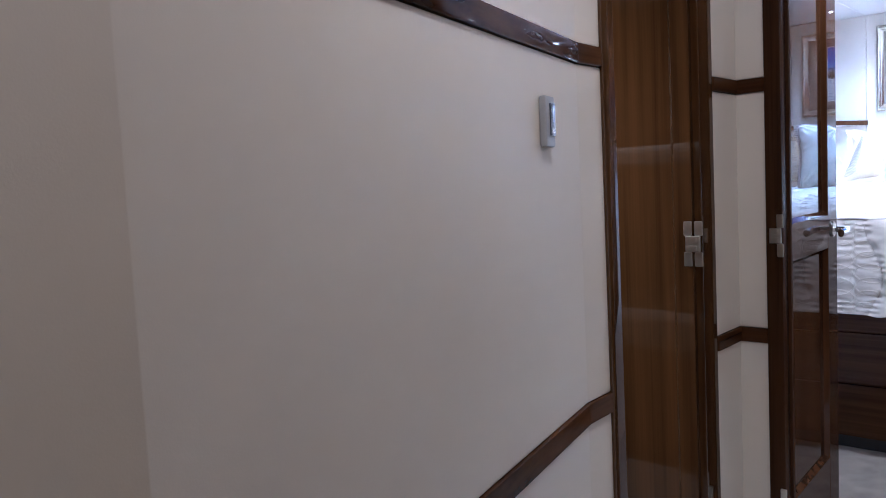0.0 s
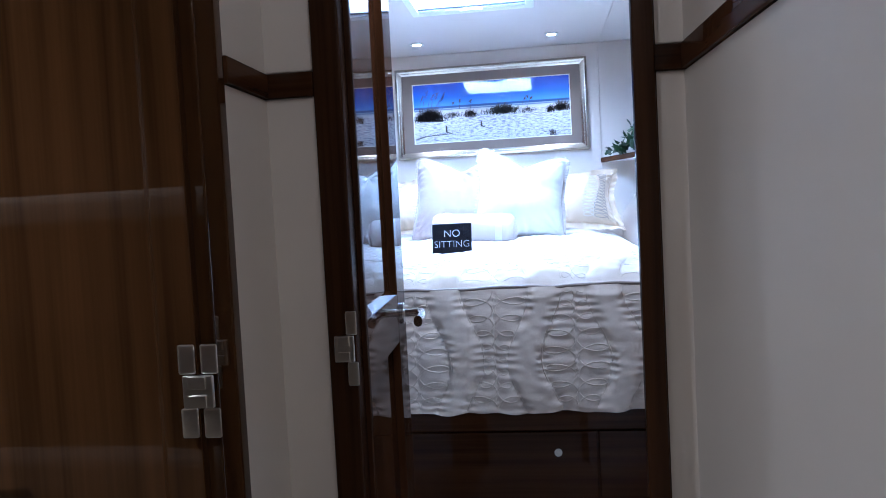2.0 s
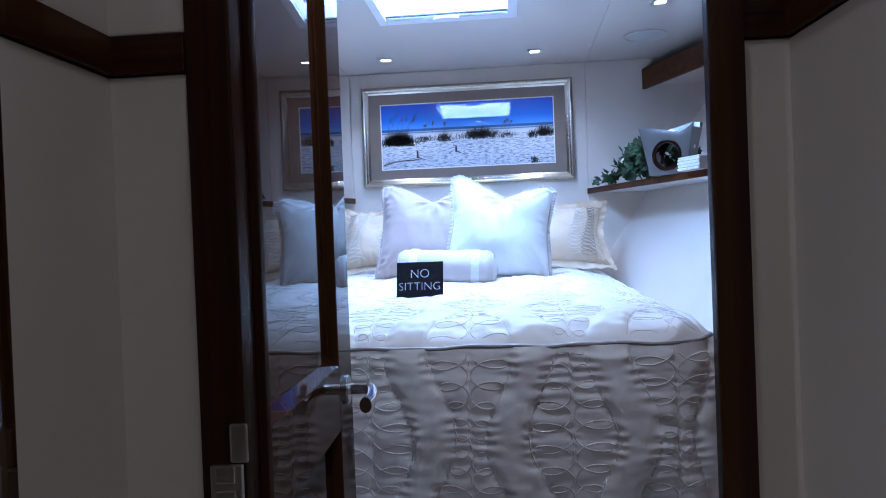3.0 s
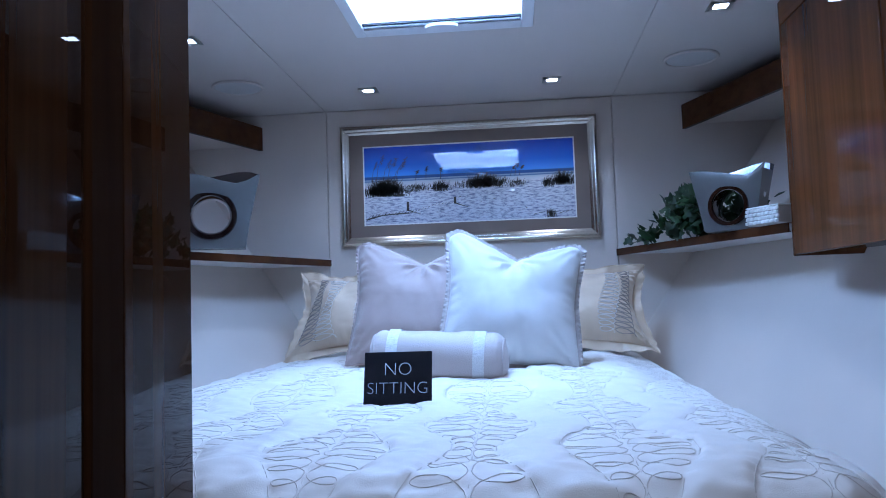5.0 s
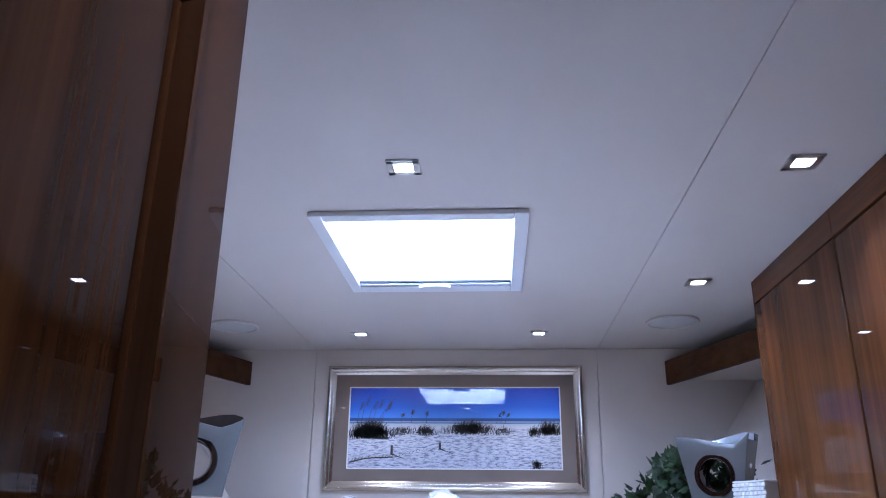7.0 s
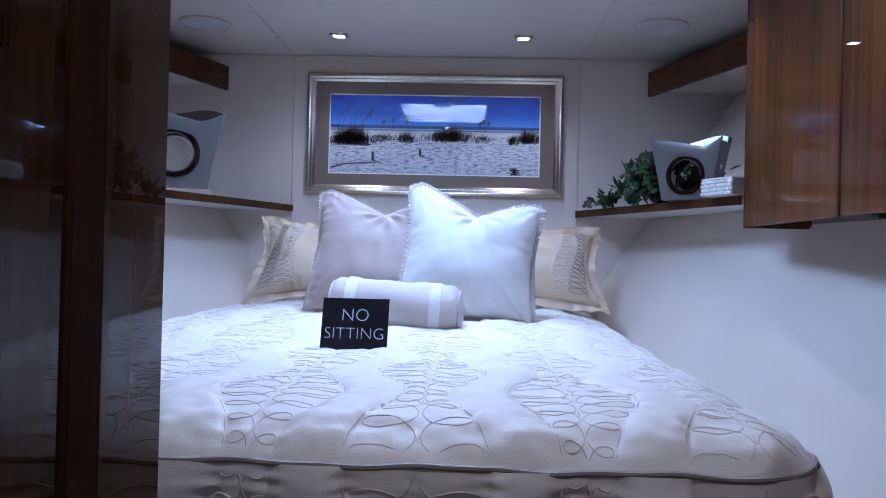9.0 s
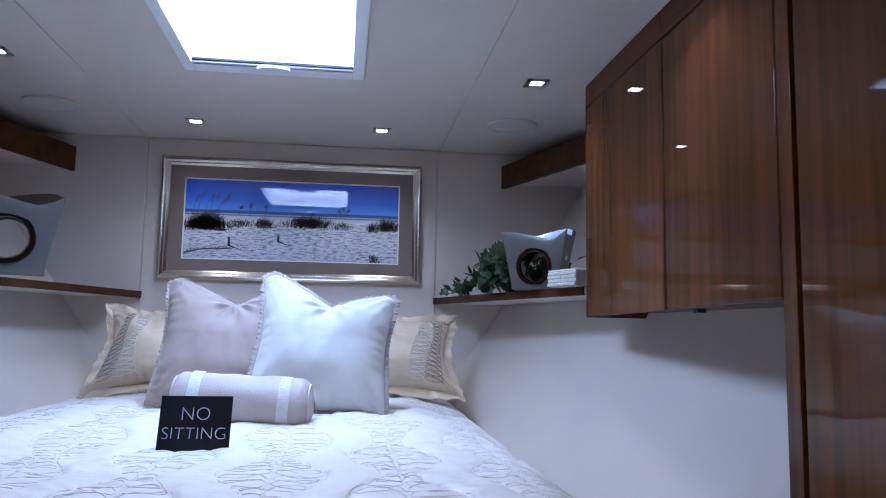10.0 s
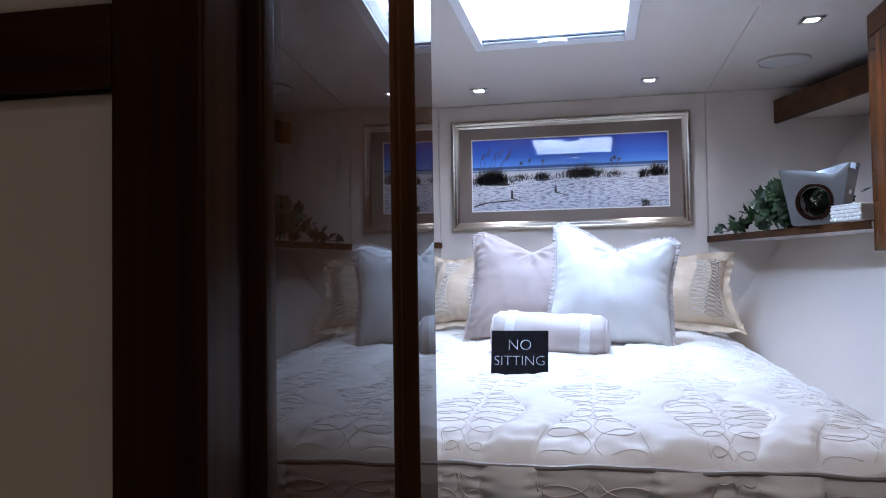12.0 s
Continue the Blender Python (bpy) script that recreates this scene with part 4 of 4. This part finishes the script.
def moulding(bm, a, b, inward, up):
    """One mitred length of frame moulding between outer corners a and b."""
    a, b = Vector(a), Vector(b)
    d = (b - a).normalized()
    prof = [(0.0, 0.0), (0.0, 0.018), (0.004, 0.026), (0.012, 0.031), (0.020, 0.030), (0.027, 0.024), (0.031, 0.024), (FW, 0.018), (FW, 0.0)]
    ra, rb = [], []
    for w, h in prof:
        off = inward * w + Vector((0, -h, 0))
        ra.append(bm.verts.new(a + off + d * w))
        rb.append(bm.verts.new(b + off - d * w))
    for i in range(len(prof) - 1):
        bm.faces.new((ra[i], ra[i + 1], rb[i + 1], rb[i]))
    return bm


c = [(PX0, PY, PZ0), (PX1, PY, PZ0), (PX1, PY, PZ1), (PX0, PY, PZ1)]
for i, inward in enumerate((Vector((0, 0, 1)), Vector((-1, 0, 0)), Vector((0, 0, -1)), Vector((1, 0, 0)))):
    part("frame_side", moulding(bmesh.new(), c[i], c[(i + 1) % 4], inward, None), M_SILVER, pic)
bm = bmesh.new()
for x0, x1, z0, z1 in ((PX0 + FW, IX0, PZ0 + FW, PZ1 - FW), (IX1, PX1 - FW, PZ0 + FW, PZ1 - FW), (IX0, IX1, PZ0 + FW, IZ0), (IX0, IX1, IZ1, PZ1 - FW)):
    box(bm, x0, x1, PY - 0.013, PY - 0.002, z0, z1)
part("mount", bm, M_MAT, pic, "taupe mount board", smooth=False)
bm = bmesh.new()
e = 0.005
for x0, x1, z0, z1 in ((IX0, IX0 + e, IZ0, IZ1), (IX1 - e, IX1, IZ0, IZ1), (IX0 + e, IX1 - e, IZ0, IZ0 + e), (IX0 + e, IX1 - e, IZ1 - e, IZ1)):
    box(bm, x0, x1, PY - 0.0125, PY - 0.002, z0, z1)
part("mount_edge", bm, M_MATEDGE, pic, "white bevelled mount edge", smooth=False)


def photo_material():
    """Printed beach: sky, sea, surf and rippled white sand."""
    m = bpy.data.materials.new("beach_print")
    m.use_nodes = True
    nodes, link = m.node_tree.nodes, m.node_tree.links.new
    b = nodes["Principled BSDF"]
    b.inputs["Roughness"].default_value = 0.6
    b.inputs["Coat Weight"].default_value, b.inputs["Coat Roughness"].default_value, b.inputs["Coat IOR"].default_value = 1.0, 0.0, 1.95
    tc = nodes.new("ShaderNodeTexCoord")
    sep = nodes.new("ShaderNodeSeparateXYZ")
    link(tc.outputs["Object"], sep.inputs[0])
    mp = nodes.new("ShaderNodeMapping")
    mp.inputs["Scale"].default_value = (4, 1, 16)
    link(tc.outputs["Object"], mp.inputs["Vector"])
    n1 = nodes.new("ShaderNodeTexNoise")
    n1.inputs["Scale"].default_value, n1.inputs["Detail"].default_value, n1.inputs["Roughness"].default_value = 2.2, 8, 0.62
    link(mp.outputs[0], n1.inputs["Vector"])
    norm = nodes.new("ShaderNodeMapRange")
    norm.inputs["From Min"].default_value, norm.inputs["From Max"].default_value = IZ0, IZ1
    link(sep.outputs["Z"], norm.inputs["Value"])
    wob = nodes.new("ShaderNodeMath")
    wob.operation = "MULTIPLY_ADD"
    wob.inputs[1].default_value = 0.05
    sub = nodes.new("ShaderNodeMath")
    sub.operation = "SUBTRACT"
    sub.inputs[1].default_value = 0.5
    link(n1.outputs["Fac"], sub.inputs[0])
    below = nodes.new("ShaderNodeMapRange")
    below.inputs["From Min"].default_value, below.inputs["From Max"].default_value = 0.58, 0.50
    link(norm.outputs[0], below.inputs["Value"])
    amp = nodes.new("ShaderNodeMath")
    amp.operation = "MULTIPLY"
    link(sub.outputs[0], amp.inputs[0])
    link(below.outputs[0], amp.inputs[1])
    link(amp.outputs[0], wob.inputs[0])
    link(norm.outputs[0], wob.inputs[2])
    ramp = nodes.new("ShaderNodeValToRGB")
    el = ramp.color_ramp.elements
    el[0].position, el[0].color = 0.0, (0.66, 0.68, 0.76, 1)
    el[1].position, el[1].color = 1.0, (0.008, 0.065, 0.66, 1)
    for p, col in ((0.30, (0.80, 0.81, 0.86)), (0.50, (0.82, 0.82, 0.84)), (0.545, (0.55, 0.62, 0.70)), (0.555, (0.06, 0.14, 0.34)), (0.572, (0.45, 0.58, 0.72)), (0.58, (0.04, 0.11, 0.34)),
                   (0.612, (0.03, 0.10, 0.36)), (0.618, (0.10, 0.32, 0.92)), (0.75, (0.025, 0.15, 0.78))):
        x = el.new(p)
        x.color = (*col, 1)
    link(wob.outputs[0], ramp.inputs["Fac"])
    # sand ripples and footprints
    n2 = nodes.new("ShaderNodeTexNoise")
    n2.inputs["Scale"].default_value, n2.inputs["Detail"].default_value, n2.inputs["Roughness"].default_value = 9.0, 7, 0.7
    link(mp.outputs[0], n2.inputs["Vector"])
    r2 = nodes.new("ShaderNodeValToRGB")
    r2.color_ramp.elements[0].position, r2.color_ramp.elements[0].color = 0.37, (0.22, 0.24, 0.38, 1)
    r2.color_ramp.elements[1].position, r2.color_ramp.elements[1].color = 0.54, (1, 1, 1, 1)
    link(n2.outputs["Fac"], r2.inputs["Fac"])
    mx = nodes.new("ShaderNodeMix")
    mx.data_type, mx.blend_type = "RGBA", "MULTIPLY"
    mask = nodes.new("ShaderNodeMapRange")
    mask.inputs["From Min"].default_value, mask.inputs["From Max"].default_value = 0.52, 0.46
    link(norm.outputs[0], mask.inputs["Value"])
    link(mask.outputs[0], mx.inputs[0])
    link(ramp.outputs[0], mx.inputs[6])
    link(r2.outputs[0], mx.inputs[7])
    link(mx.outputs[2], b.inputs["Base Color"])
    return m


M_PHOTO = photo_material()
part("print", boxm(IX0 + e, IX1 - e, PY - 0.008, PY - 0.002, IZ0 + e, IZ1 - e), M_PHOTO, pic, "beach photograph with dunes, sea oats and blue sky", smooth=False)
M_INK = material("print_dark_ink", (0.050, 0.043, 0.038), 0.6, coat=1.0, coat_rough=0.0, vary=0.4, vary_scale=60)
M_INK2 = material("print_brown_ink", (0.075, 0.068, 0.055), 0.6, coat=1.0, coat_rough=0.0, vary=0.5, vary_scale=70)
rng = random.Random(5)
PW, PH = IX1 - IX0, IZ1 - IZ0
PF = PY - 0.0084


def ink_strip(bm, pts, w):
    """A flat printed stroke that narrows to its end."""
    prev = None
    for i, (x, z) in enumerate(pts):
        f = i / (len(pts) - 1)
        x2, z2 = pts[min(i + 1, len(pts) - 1)]
        x1, z1 = pts[max(i - 1, 0)]
        d = Vector((x2 - x1, z2 - z1)).normalized()
        n = Vector((-d.y, d.x)) * w * (1 - 0.8 * f)
        cur = (bm.verts.new((x + n.x, PF, z + n.y)), bm.verts.new((x - n.x, PF, z - n.y)))
        if prev:
            bm.faces.new((prev[0], prev[1], cur[1], cur[0]))
        prev = cur


def tuft(bm, u, v, width, height, count, lean_x=0.15):
    for _ in range(count):
        q = rng.gauss(0, 0.42)
        x = IX0 + PW * (u + max(-1, min(1, q)) * width)
        z = IZ0 + PH * (v + rng.uniform(-0.055, 0.015))
        h = PH * height * rng.uniform(0.35, 1.0) * math.exp(-q * q)
        k = lean_x + rng.uniform(-0.6, 0.6)
        ink_strip(bm, [(x, z), (x + k * h * 0.3, z + h * 0.55), (x + k * h * 0.8, z + h * 0.95)], rng.uniform(0.0008, 0.0018))


def blot(bm, u, v, w, h, n=14):
    cx, cz = IX0 + PW * u, IZ0 + PH * v
    vs = [bm.verts.new((cx + 0.55 * PW * w * math.cos(a) * rng.uniform(0.75, 1.1), PF + 0.0001, cz + 0.45 * PH * h * math.sin(a) * rng.uniform(0.6, 1.15))) for a in [2 * math.pi * i / n for i in range(n)]]
    bm.faces.new(vs)


bm = bmesh.new()
blot(bm, 0.10, 0.42, 0.085, 0.085)
blot(bm, 0.09, 0.50, 0.06, 0.075)
blot(bm, 0.17, 0.37, 0.06, 0.035)
tuft(bm, 0.10, 0.41, 0.12, 0.24, 560)
blot(bm, 0.375, 0.455, 0.042, 0.045)
tuft(bm, 0.37, 0.45, 0.06, 0.11, 130)
blot(bm, 0.73, 0.475, 0.035, 0.025)
tuft(bm, 0.73, 0.46, 0.05, 0.08, 70)
tuft(bm, 0.27, 0.47, 0.09, 0.06, 60)
blot(bm, 0.33, 0.44, 0.02, 0.02)
tuft(bm, 0.87, 0.44, 0.03, 0.10, 90)
blot(bm, 0.95, 0.455, 0.045, 0.03)
blot(bm, 0.87, 0.44, 0.015, 0.02)
for u, v, h in ((0.21, 0.17, 0.115), (0.435, 0.235, 0.085)):
    x, z = IX0 + PW * u, IZ0 + PH * v
    vs = [bm.verts.new(p) for p in ((x - 0.0055, PF, z), (x + 0.0055, PF, z), (x + 0.005, PF, z + PH * h), (x - 0.005, PF, z + PH * h))]
    bm.faces.new(vs)
    ink_strip(bm, [(x, z + 0.004), (x + 0.025, z - 0.006), (x + 0.058, z - 0.016)], 0.0035)
for i in range(26):
    f = i / 25
    u, v = 0.02 + 0.40 * f, 0.09 + 0.15 * f + 0.015 * math.sin(f * 9)
    ink_strip(bm, [(IX0 + PW * u, IZ0 + PH * v), (IX0 + PW * (u + 0.010), IZ0 + PH * (v + rng.uniform(0.01, 0.045)))], 0.0016 * (1.4 - f))
    if f < 0.5:
        ink_strip(bm, [(IX0 + PW * (u - 0.01), IZ0 + PH * (v - 0.01)), (IX0 + PW * (u + 0.03), IZ0 + PH * (v + 0.005))], 0.0028 * (1.2 - f))
tuft(bm, 0.88, 0.06, 0.03, 0.09, 60)
for i in range(6):
    u = 0.8 + 0.03 * i
    ink_strip(bm, [(IX0 + PW * u, IZ0 + PH * (0.06 + 0.02 * (i % 2))), (IX0 + PW * (u + 0.035), IZ0 + PH * (0.085 + 0.01 * (i % 3)))], 0.0014)
for u, v in ((0.65, 0.13), (0.35, 0.14), (0.62, 0.28), (0.77, 0.15), (0.98, 0.30), (0.56, 0.25), (0.46, 0.32)):
    blot(bm, u, v, rng.uniform(0.008, 0.016), 0.008, 9)
part("printed_grass", bm, M_INK, pic, kind="stuff", smooth=False)
bm = bmesh.new()
blot(bm, 0.58, 0.485, 0.11, 0.05, 18)
blot(bm, 0.53, 0.515, 0.075, 0.05, 16)
blot(bm, 0.64, 0.44, 0.035, 0.03, 12)
tuft(bm, 0.57, 0.47, 0.13, 0.16, 420)
tuft(bm, 0.94, 0.46, 0.08, 0.17, 240)
blot(bm, 0.95, 0.49, 0.04, 0.045, 14)
tuft(bm, 0.25, 0.46, 0.06, 0.07, 80)
tuft(bm, 0.12, 0.44, 0.09, 0.16, 90)
part("printed_grass", bm, M_INK2, pic, kind="stuff", smooth=False)
bm = bmesh.new()
# sea oats
for u, v, h, k in ((0.04, 0.52, 0.28, 0.5), (0.06, 0.52, 0.36, 0.6), (0.09, 0.50, 0.32, 0.8), (0.11, 0.50, 0.34, 0.9), (0.14, 0.5, 0.28, 1.2), (0.15, 0.5, 0.34, 1.0), (0.25, 0.55, 0.12, 0.6), (0.30, 0.55, 0.16, 0.1),
                   (0.37, 0.55, 0.14, 0.1), (0.70, 0.55, 0.12, 0.8), (0.72, 0.55, 0.15, 0.6), (0.74, 0.55, 0.12, 0.8)):
    x, z, hh = IX0 + PW * u, IZ0 + PH * v, PH * h
    tip = (x + k * hh * 0.45, z + hh)
    ink_strip(bm, [(x, z), (x + k * hh * 0.15, z + hh * 0.6), tip], 0.0011)
    for j in range(14):
        f = j / 14
        ax, az = tip[0] - k * hh * 0.16 * f, tip[1] - hh * 0.34 * f
        w, d = rng.uniform(0.004, 0.013), rng.choice((-1, 1, 1))
        ink_strip(bm, [(ax, az), (ax + d * w, az + rng.uniform(-0.002, 0.006))], 0.0014)
part("printed_reeds", bm, M_INK, pic, kind="stuff", smooth=False)


# ---------------------------------------------------------------- shelf ornaments
def vase(m, height, wtop, wbot, depth, hz, hr, label, inside):
    """A flat handbag-shaped ceramic vase with a round hole, dark ring and a wavy open top. Local: x across, y depth (front is -y), z up."""
    v = thing("vase", m.translation, label, "vase", "ceramic vases")
    n = 96

    T = [-1.2, -1, -0.6, -0.2, 0.2, 0.5, 0.75, 1.0, 1.2]
    RIM = {-1: [0.96, 0.96, 0.945, 0.90, 0.835, 0.80, 0.85, 0.97, 1.0], 1: [0.96, 0.96, 0.91, 0.91, 0.96, 1.0, 1.01, 0.97, 0.97]}

    def outline(a, face):
        dx, dz = math.cos(a), math.sin(a)
        best = 9
        for _ in range(1):
            lo, hi = hr * 0.5, 1.0
            for _ in range(34):
                r = (lo + hi) / 2
                x, z = r * dx, hz + r * dz
                zt = height * float(np.interp(2 * x / wtop, T, RIM[face]))
                hw = wbot / 2 + (wtop - wbot) / 2 * (z / height) ** 1.2
                inside = z > 0 and z < zt and abs(x) < hw
                lo, hi = (r, hi) if inside else (lo, r)
            best = lo
        return best

    rad2 = {f: [outline(2 * math.pi * k / n, f) for k in range(n)] for f in (-1, 1)}
    rad = rad2[-1]

    def dep(z):
        return depth / 2 * (0.8 + 0.35 * z / height)

    bm = bmesh.new()
    rings = []
    for y_s, fr in ((-1, 0.0), (-1, 0.35), (-1, 0.75), (-1, 0.97), (-0.9, 1.0), (0.9, 1.0), (1, 0.97), (1, 0.75), (1, 0.35), (1, 0.0)):
        ring = []
        for k in range(n):
            a = 2 * math.pi * k / n
            r = hr + (rad2[-1 if y_s < 0 else 1][k] - hr) * fr
            z = hz + r * math.sin(a)
            bul = 1 + 0.10 * math.sin(math.pi * fr)
            ring.append(bm.verts.new((r * math.cos(a), y_s * dep(max(0, z)) * bul, z)))
        rings.append(ring)
    for i in range(len(rings) - 1):
        for k in range(n):
            j = (k + 1) % n
            a0 = math.sin(2 * math.pi * (k + 0.5) / n) * rad[k] + hz
            hw = wbot / 2 + (wtop - wbot) / 2 * (max(a0, 0.001) / height) ** 1.2
            if i == 4 and a0 > height * 0.72 and abs(math.cos(2 * math.pi * (k + 0.5) / n) * rad[k]) < hw * 0.965:
                continue
            bm.faces.new((rings[i][k], rings[i][j], rings[i + 1][j], rings[i + 1][k]))
    bm.transform(m)
    part("body", bm, M_CERAMIC, v)
    # lining inside the mouth
    bm = bmesh.new()
    ks = [k for k in range(n) if math.sin(2 * math.pi * (k + 0.5) / n) * rad[k] + hz > height * 0.74 and abs(math.cos(2 * math.pi * k / n) * rad[k]) < wtop * 0.475]
    rows = []
    for k in ks:
        a = 2 * math.pi * k / n
        x, z = rad[k] * math.cos(a), hz + rad[k] * math.sin(a)
        xb, zb = rad2[1][k] * math.cos(a), hz + rad2[1][k] * math.sin(a)
        d, zm = dep(z) * 0.86, min(z, zb)
        rows.append([bm.verts.new(p) for p in ((x * 0.99, -d, z - 0.001), (x * 0.92, -0.95 * d, zm - 0.04), (x * 0.9, 0.0, zm - 0.06), (xb * 0.92, 0.84 * d, zm - 0.04), (xb * 0.985, d, zb - 0.001))])
    for i in range(len(rows) - 1):
        for j in range(4):
            bm.faces.new((rows[i][j], rows[i + 1][j], rows[i + 1][j + 1], rows[i][j + 1]))
    bm.transform(m)
    part("lining", bm, inside, v, "glazed lining of the mouth", smooth=False)
    # dark ring through the hole
    bm = bmesh.new()
    d = dep(hz) * 1.04
    prof = [(hr * 1.34, -d), (hr * 1.29, -d - 0.005), (hr * 1.06, -d - 0.005), (hr * 0.96, -d * 0.85), (hr * 0.92, 0), (hr * 0.96, d * 0.7), (hr * 1.04, d + 0.004), (hr * 1.22, d + 0.004), (hr * 1.26, d)]
    grid(bm, lambda u, w: (prof[round(w * 8)][0] * math.cos(2 * math.pi * u), prof[round(w * 8)][1], hz + prof[round(w * 8)][0] * math.sin(2 * math.pi * u)), 48, 8, closed_u=True)
    bm.transform(m)
    part("ring", bm, M_GLAZE, v, "dark brown glazed ring")
    return v


vase(Matrix.Translation((0.925, 2.72, 1.4872)) @ pose(0, 0, 0, 0, 0, -37), 0.222, 0.262, 0.178, 0.085, 0.084, 0.052, "grey-white ceramic vase with a round hole beside ivy", M_MIRRORGLAZE)
vase(Matrix.Translation((-0.838, 2.60, 1.4872)) @ pose(0, 0, 0, 0, 0, 20), 0.275, 0.335, 0.225, 0.10, 0.112, 0.064, "larger grey-white ceramic vase with a round hole", M_GLAZE)

# woven box
wb_m = Matrix.Translation((0.985, 2.515, 1.4872)) @ pose(0, 0, 0, 0, 0, -66)
wb = thing("woven_box", wb_m.translation, "small white woven reed box on the shelf edge", "box")
part("core", box(bmesh.new(), -0.069, 0.069, -0.041, 0.041, 0.0, 0.052, 0.003, m=wb_m), M_BASKETC, wb)
part("lid", box(bmesh.new(), -0.07, 0.07, -0.042, 0.042, 0.0522, 0.057, 0.002, m=wb_m), M_BASKET, wb)
strip = bmesh.new()
box(strip, -0.0078, 0.0078, -0.003, 0.003, -0.0048, 0.0048, 0.002, seg=2)
strip_me = mesh_of("strand", strip, M_BASKET)
for face in range(2):
    for row in range(4):
        for i in range(8):
            ob = new("strand", strip_me)
            ob.parent = wb
            ob.matrix_parent_inverse = Matrix.Translation(-BASE[wb.name])
            xx = -0.061 + i * 0.0175 + (0.004 if row % 2 else -0.002)
            local = Matrix.Translation((xx, -0.0425, 0.0075 + row * 0.0125)) if face == 0 else Matrix.Translation((-0.0705, -0.036 + i * 0.0103, 0.0075 + row * 0.0125)) @ pose(0, 0, 0, 0, 0, 90) @ Matrix.Diagonal((0.55, 1, 1, 1))
            ob.matrix_basis = wb_m @ local @ pose(0, 0, 0, 0, 6 if (i + row) % 2 else -6, 0)

# ivy
ivy = thing("ivy_plant", (0.80, 2.95, 1.4875), "dark green trailing ivy lying on the corner shelf", "plant")
lf = bmesh.new()
prof = [(0, 0), (0.35, -0.12), (0.55, 0.12), (0.38, 0.32), (0.46, 0.62), (0.2, 0.62), (0, 1.05), (-0.2, 0.62), (-0.46, 0.62), (-0.38, 0.32), (-0.55, 0.12), (-0.35, -0.12)]
rim_v = [lf.verts.new((x * 0.040, y * 0.040, -0.004 * abs(x) * 2)) for x, y in prof]
mid_v = lf.verts.new((0, 0.3 * 0.036, 0.004))
for i in range(len(rim_v)):
    lf.faces.new((mid_v, rim_v[i], rim_v[(i + 1) % len(rim_v)]))
leaf_me = mesh_of("leaf", lf, M_LEAF)
rng = random.Random(11)
vase_m = Matrix.Translation((0.925, 2.72, 1.4872)) @ pose(0, 0, 0, 0, 0, -37)
bm = bmesh.new()
stems = [[(0.90, 2.80, 1.50), (0.84, 2.95, 1.60), (0.77, 3.05, 1.55), (0.715, 3.16, 1.50), (0.655, 3.30, 1.498)],
         [(0.92, 2.86, 1.50), (0.87, 2.94, 1.65), (0.82, 3.02, 1.62), (0.77, 3.06, 1.53)],
         [(0.95, 2.92, 1.50), (0.92, 2.98, 1.67), (0.88, 3.08, 1.64), (0.84, 3.14, 1.54)],
         [(0.88, 2.78, 1.50), (0.84, 2.86, 1.57), (0.79, 2.95, 1.52)],
         [(0.90, 2.84, 1.50), (0.865, 2.86, 1.62), (0.83, 2.92, 1.60), (0.80, 2.98, 1.54)],
         [(0.90, 2.86, 1.50), (0.96, 2.84, 1.56), (1.00, 2.86, 1.59), (1.03, 2.90, 1.54)]]
for st in stems:
    tube(bm, st, 0.0018, 5)
part("stem", bm, M_STEM, ivy)
for i in range(299):
    st = rng.choice(stems)
    f = rng.random() * (len(st) - 1)
    a, b = Vector(st[int(f)]), Vector(st[int(f) + 1])
    tail = 0.018 if (st is stems[0] and f > 2.5) else 0.038
    p = a.lerp(b, f - int(f)) + Vector((rng.gauss(0, tail), rng.gauss(0, tail), rng.gauss(0, 0.026)))
    p.z = min(max(1.497, p.z), 1.655 - 0.3 * max(0.0, 0.85 - p.x))
    q = vase_m.inverted() @ p
    if abs(q.x) < 0.155 and -0.12 < q.y < 0.085:
        p = vase_m @ Vector((q.x - 0.05, 0.085 + 0.05 * rng.random(), q.z * 0.8))
    ob = new("leaf", leaf_me)
    ob.parent = ivy
    ob.matrix_parent_inverse = Matrix.Translation(-BASE[ivy.name])
    sc = rng.uniform(0.85, 1.4)
    ob.matrix_basis = Matrix.Translation(p) @ pose(0, 0, 0, rng.uniform(15, 95), rng.uniform(-40, 40), rng.uniform(-100, 60)) @ Matrix.Diagonal((sc, sc, sc, 1))
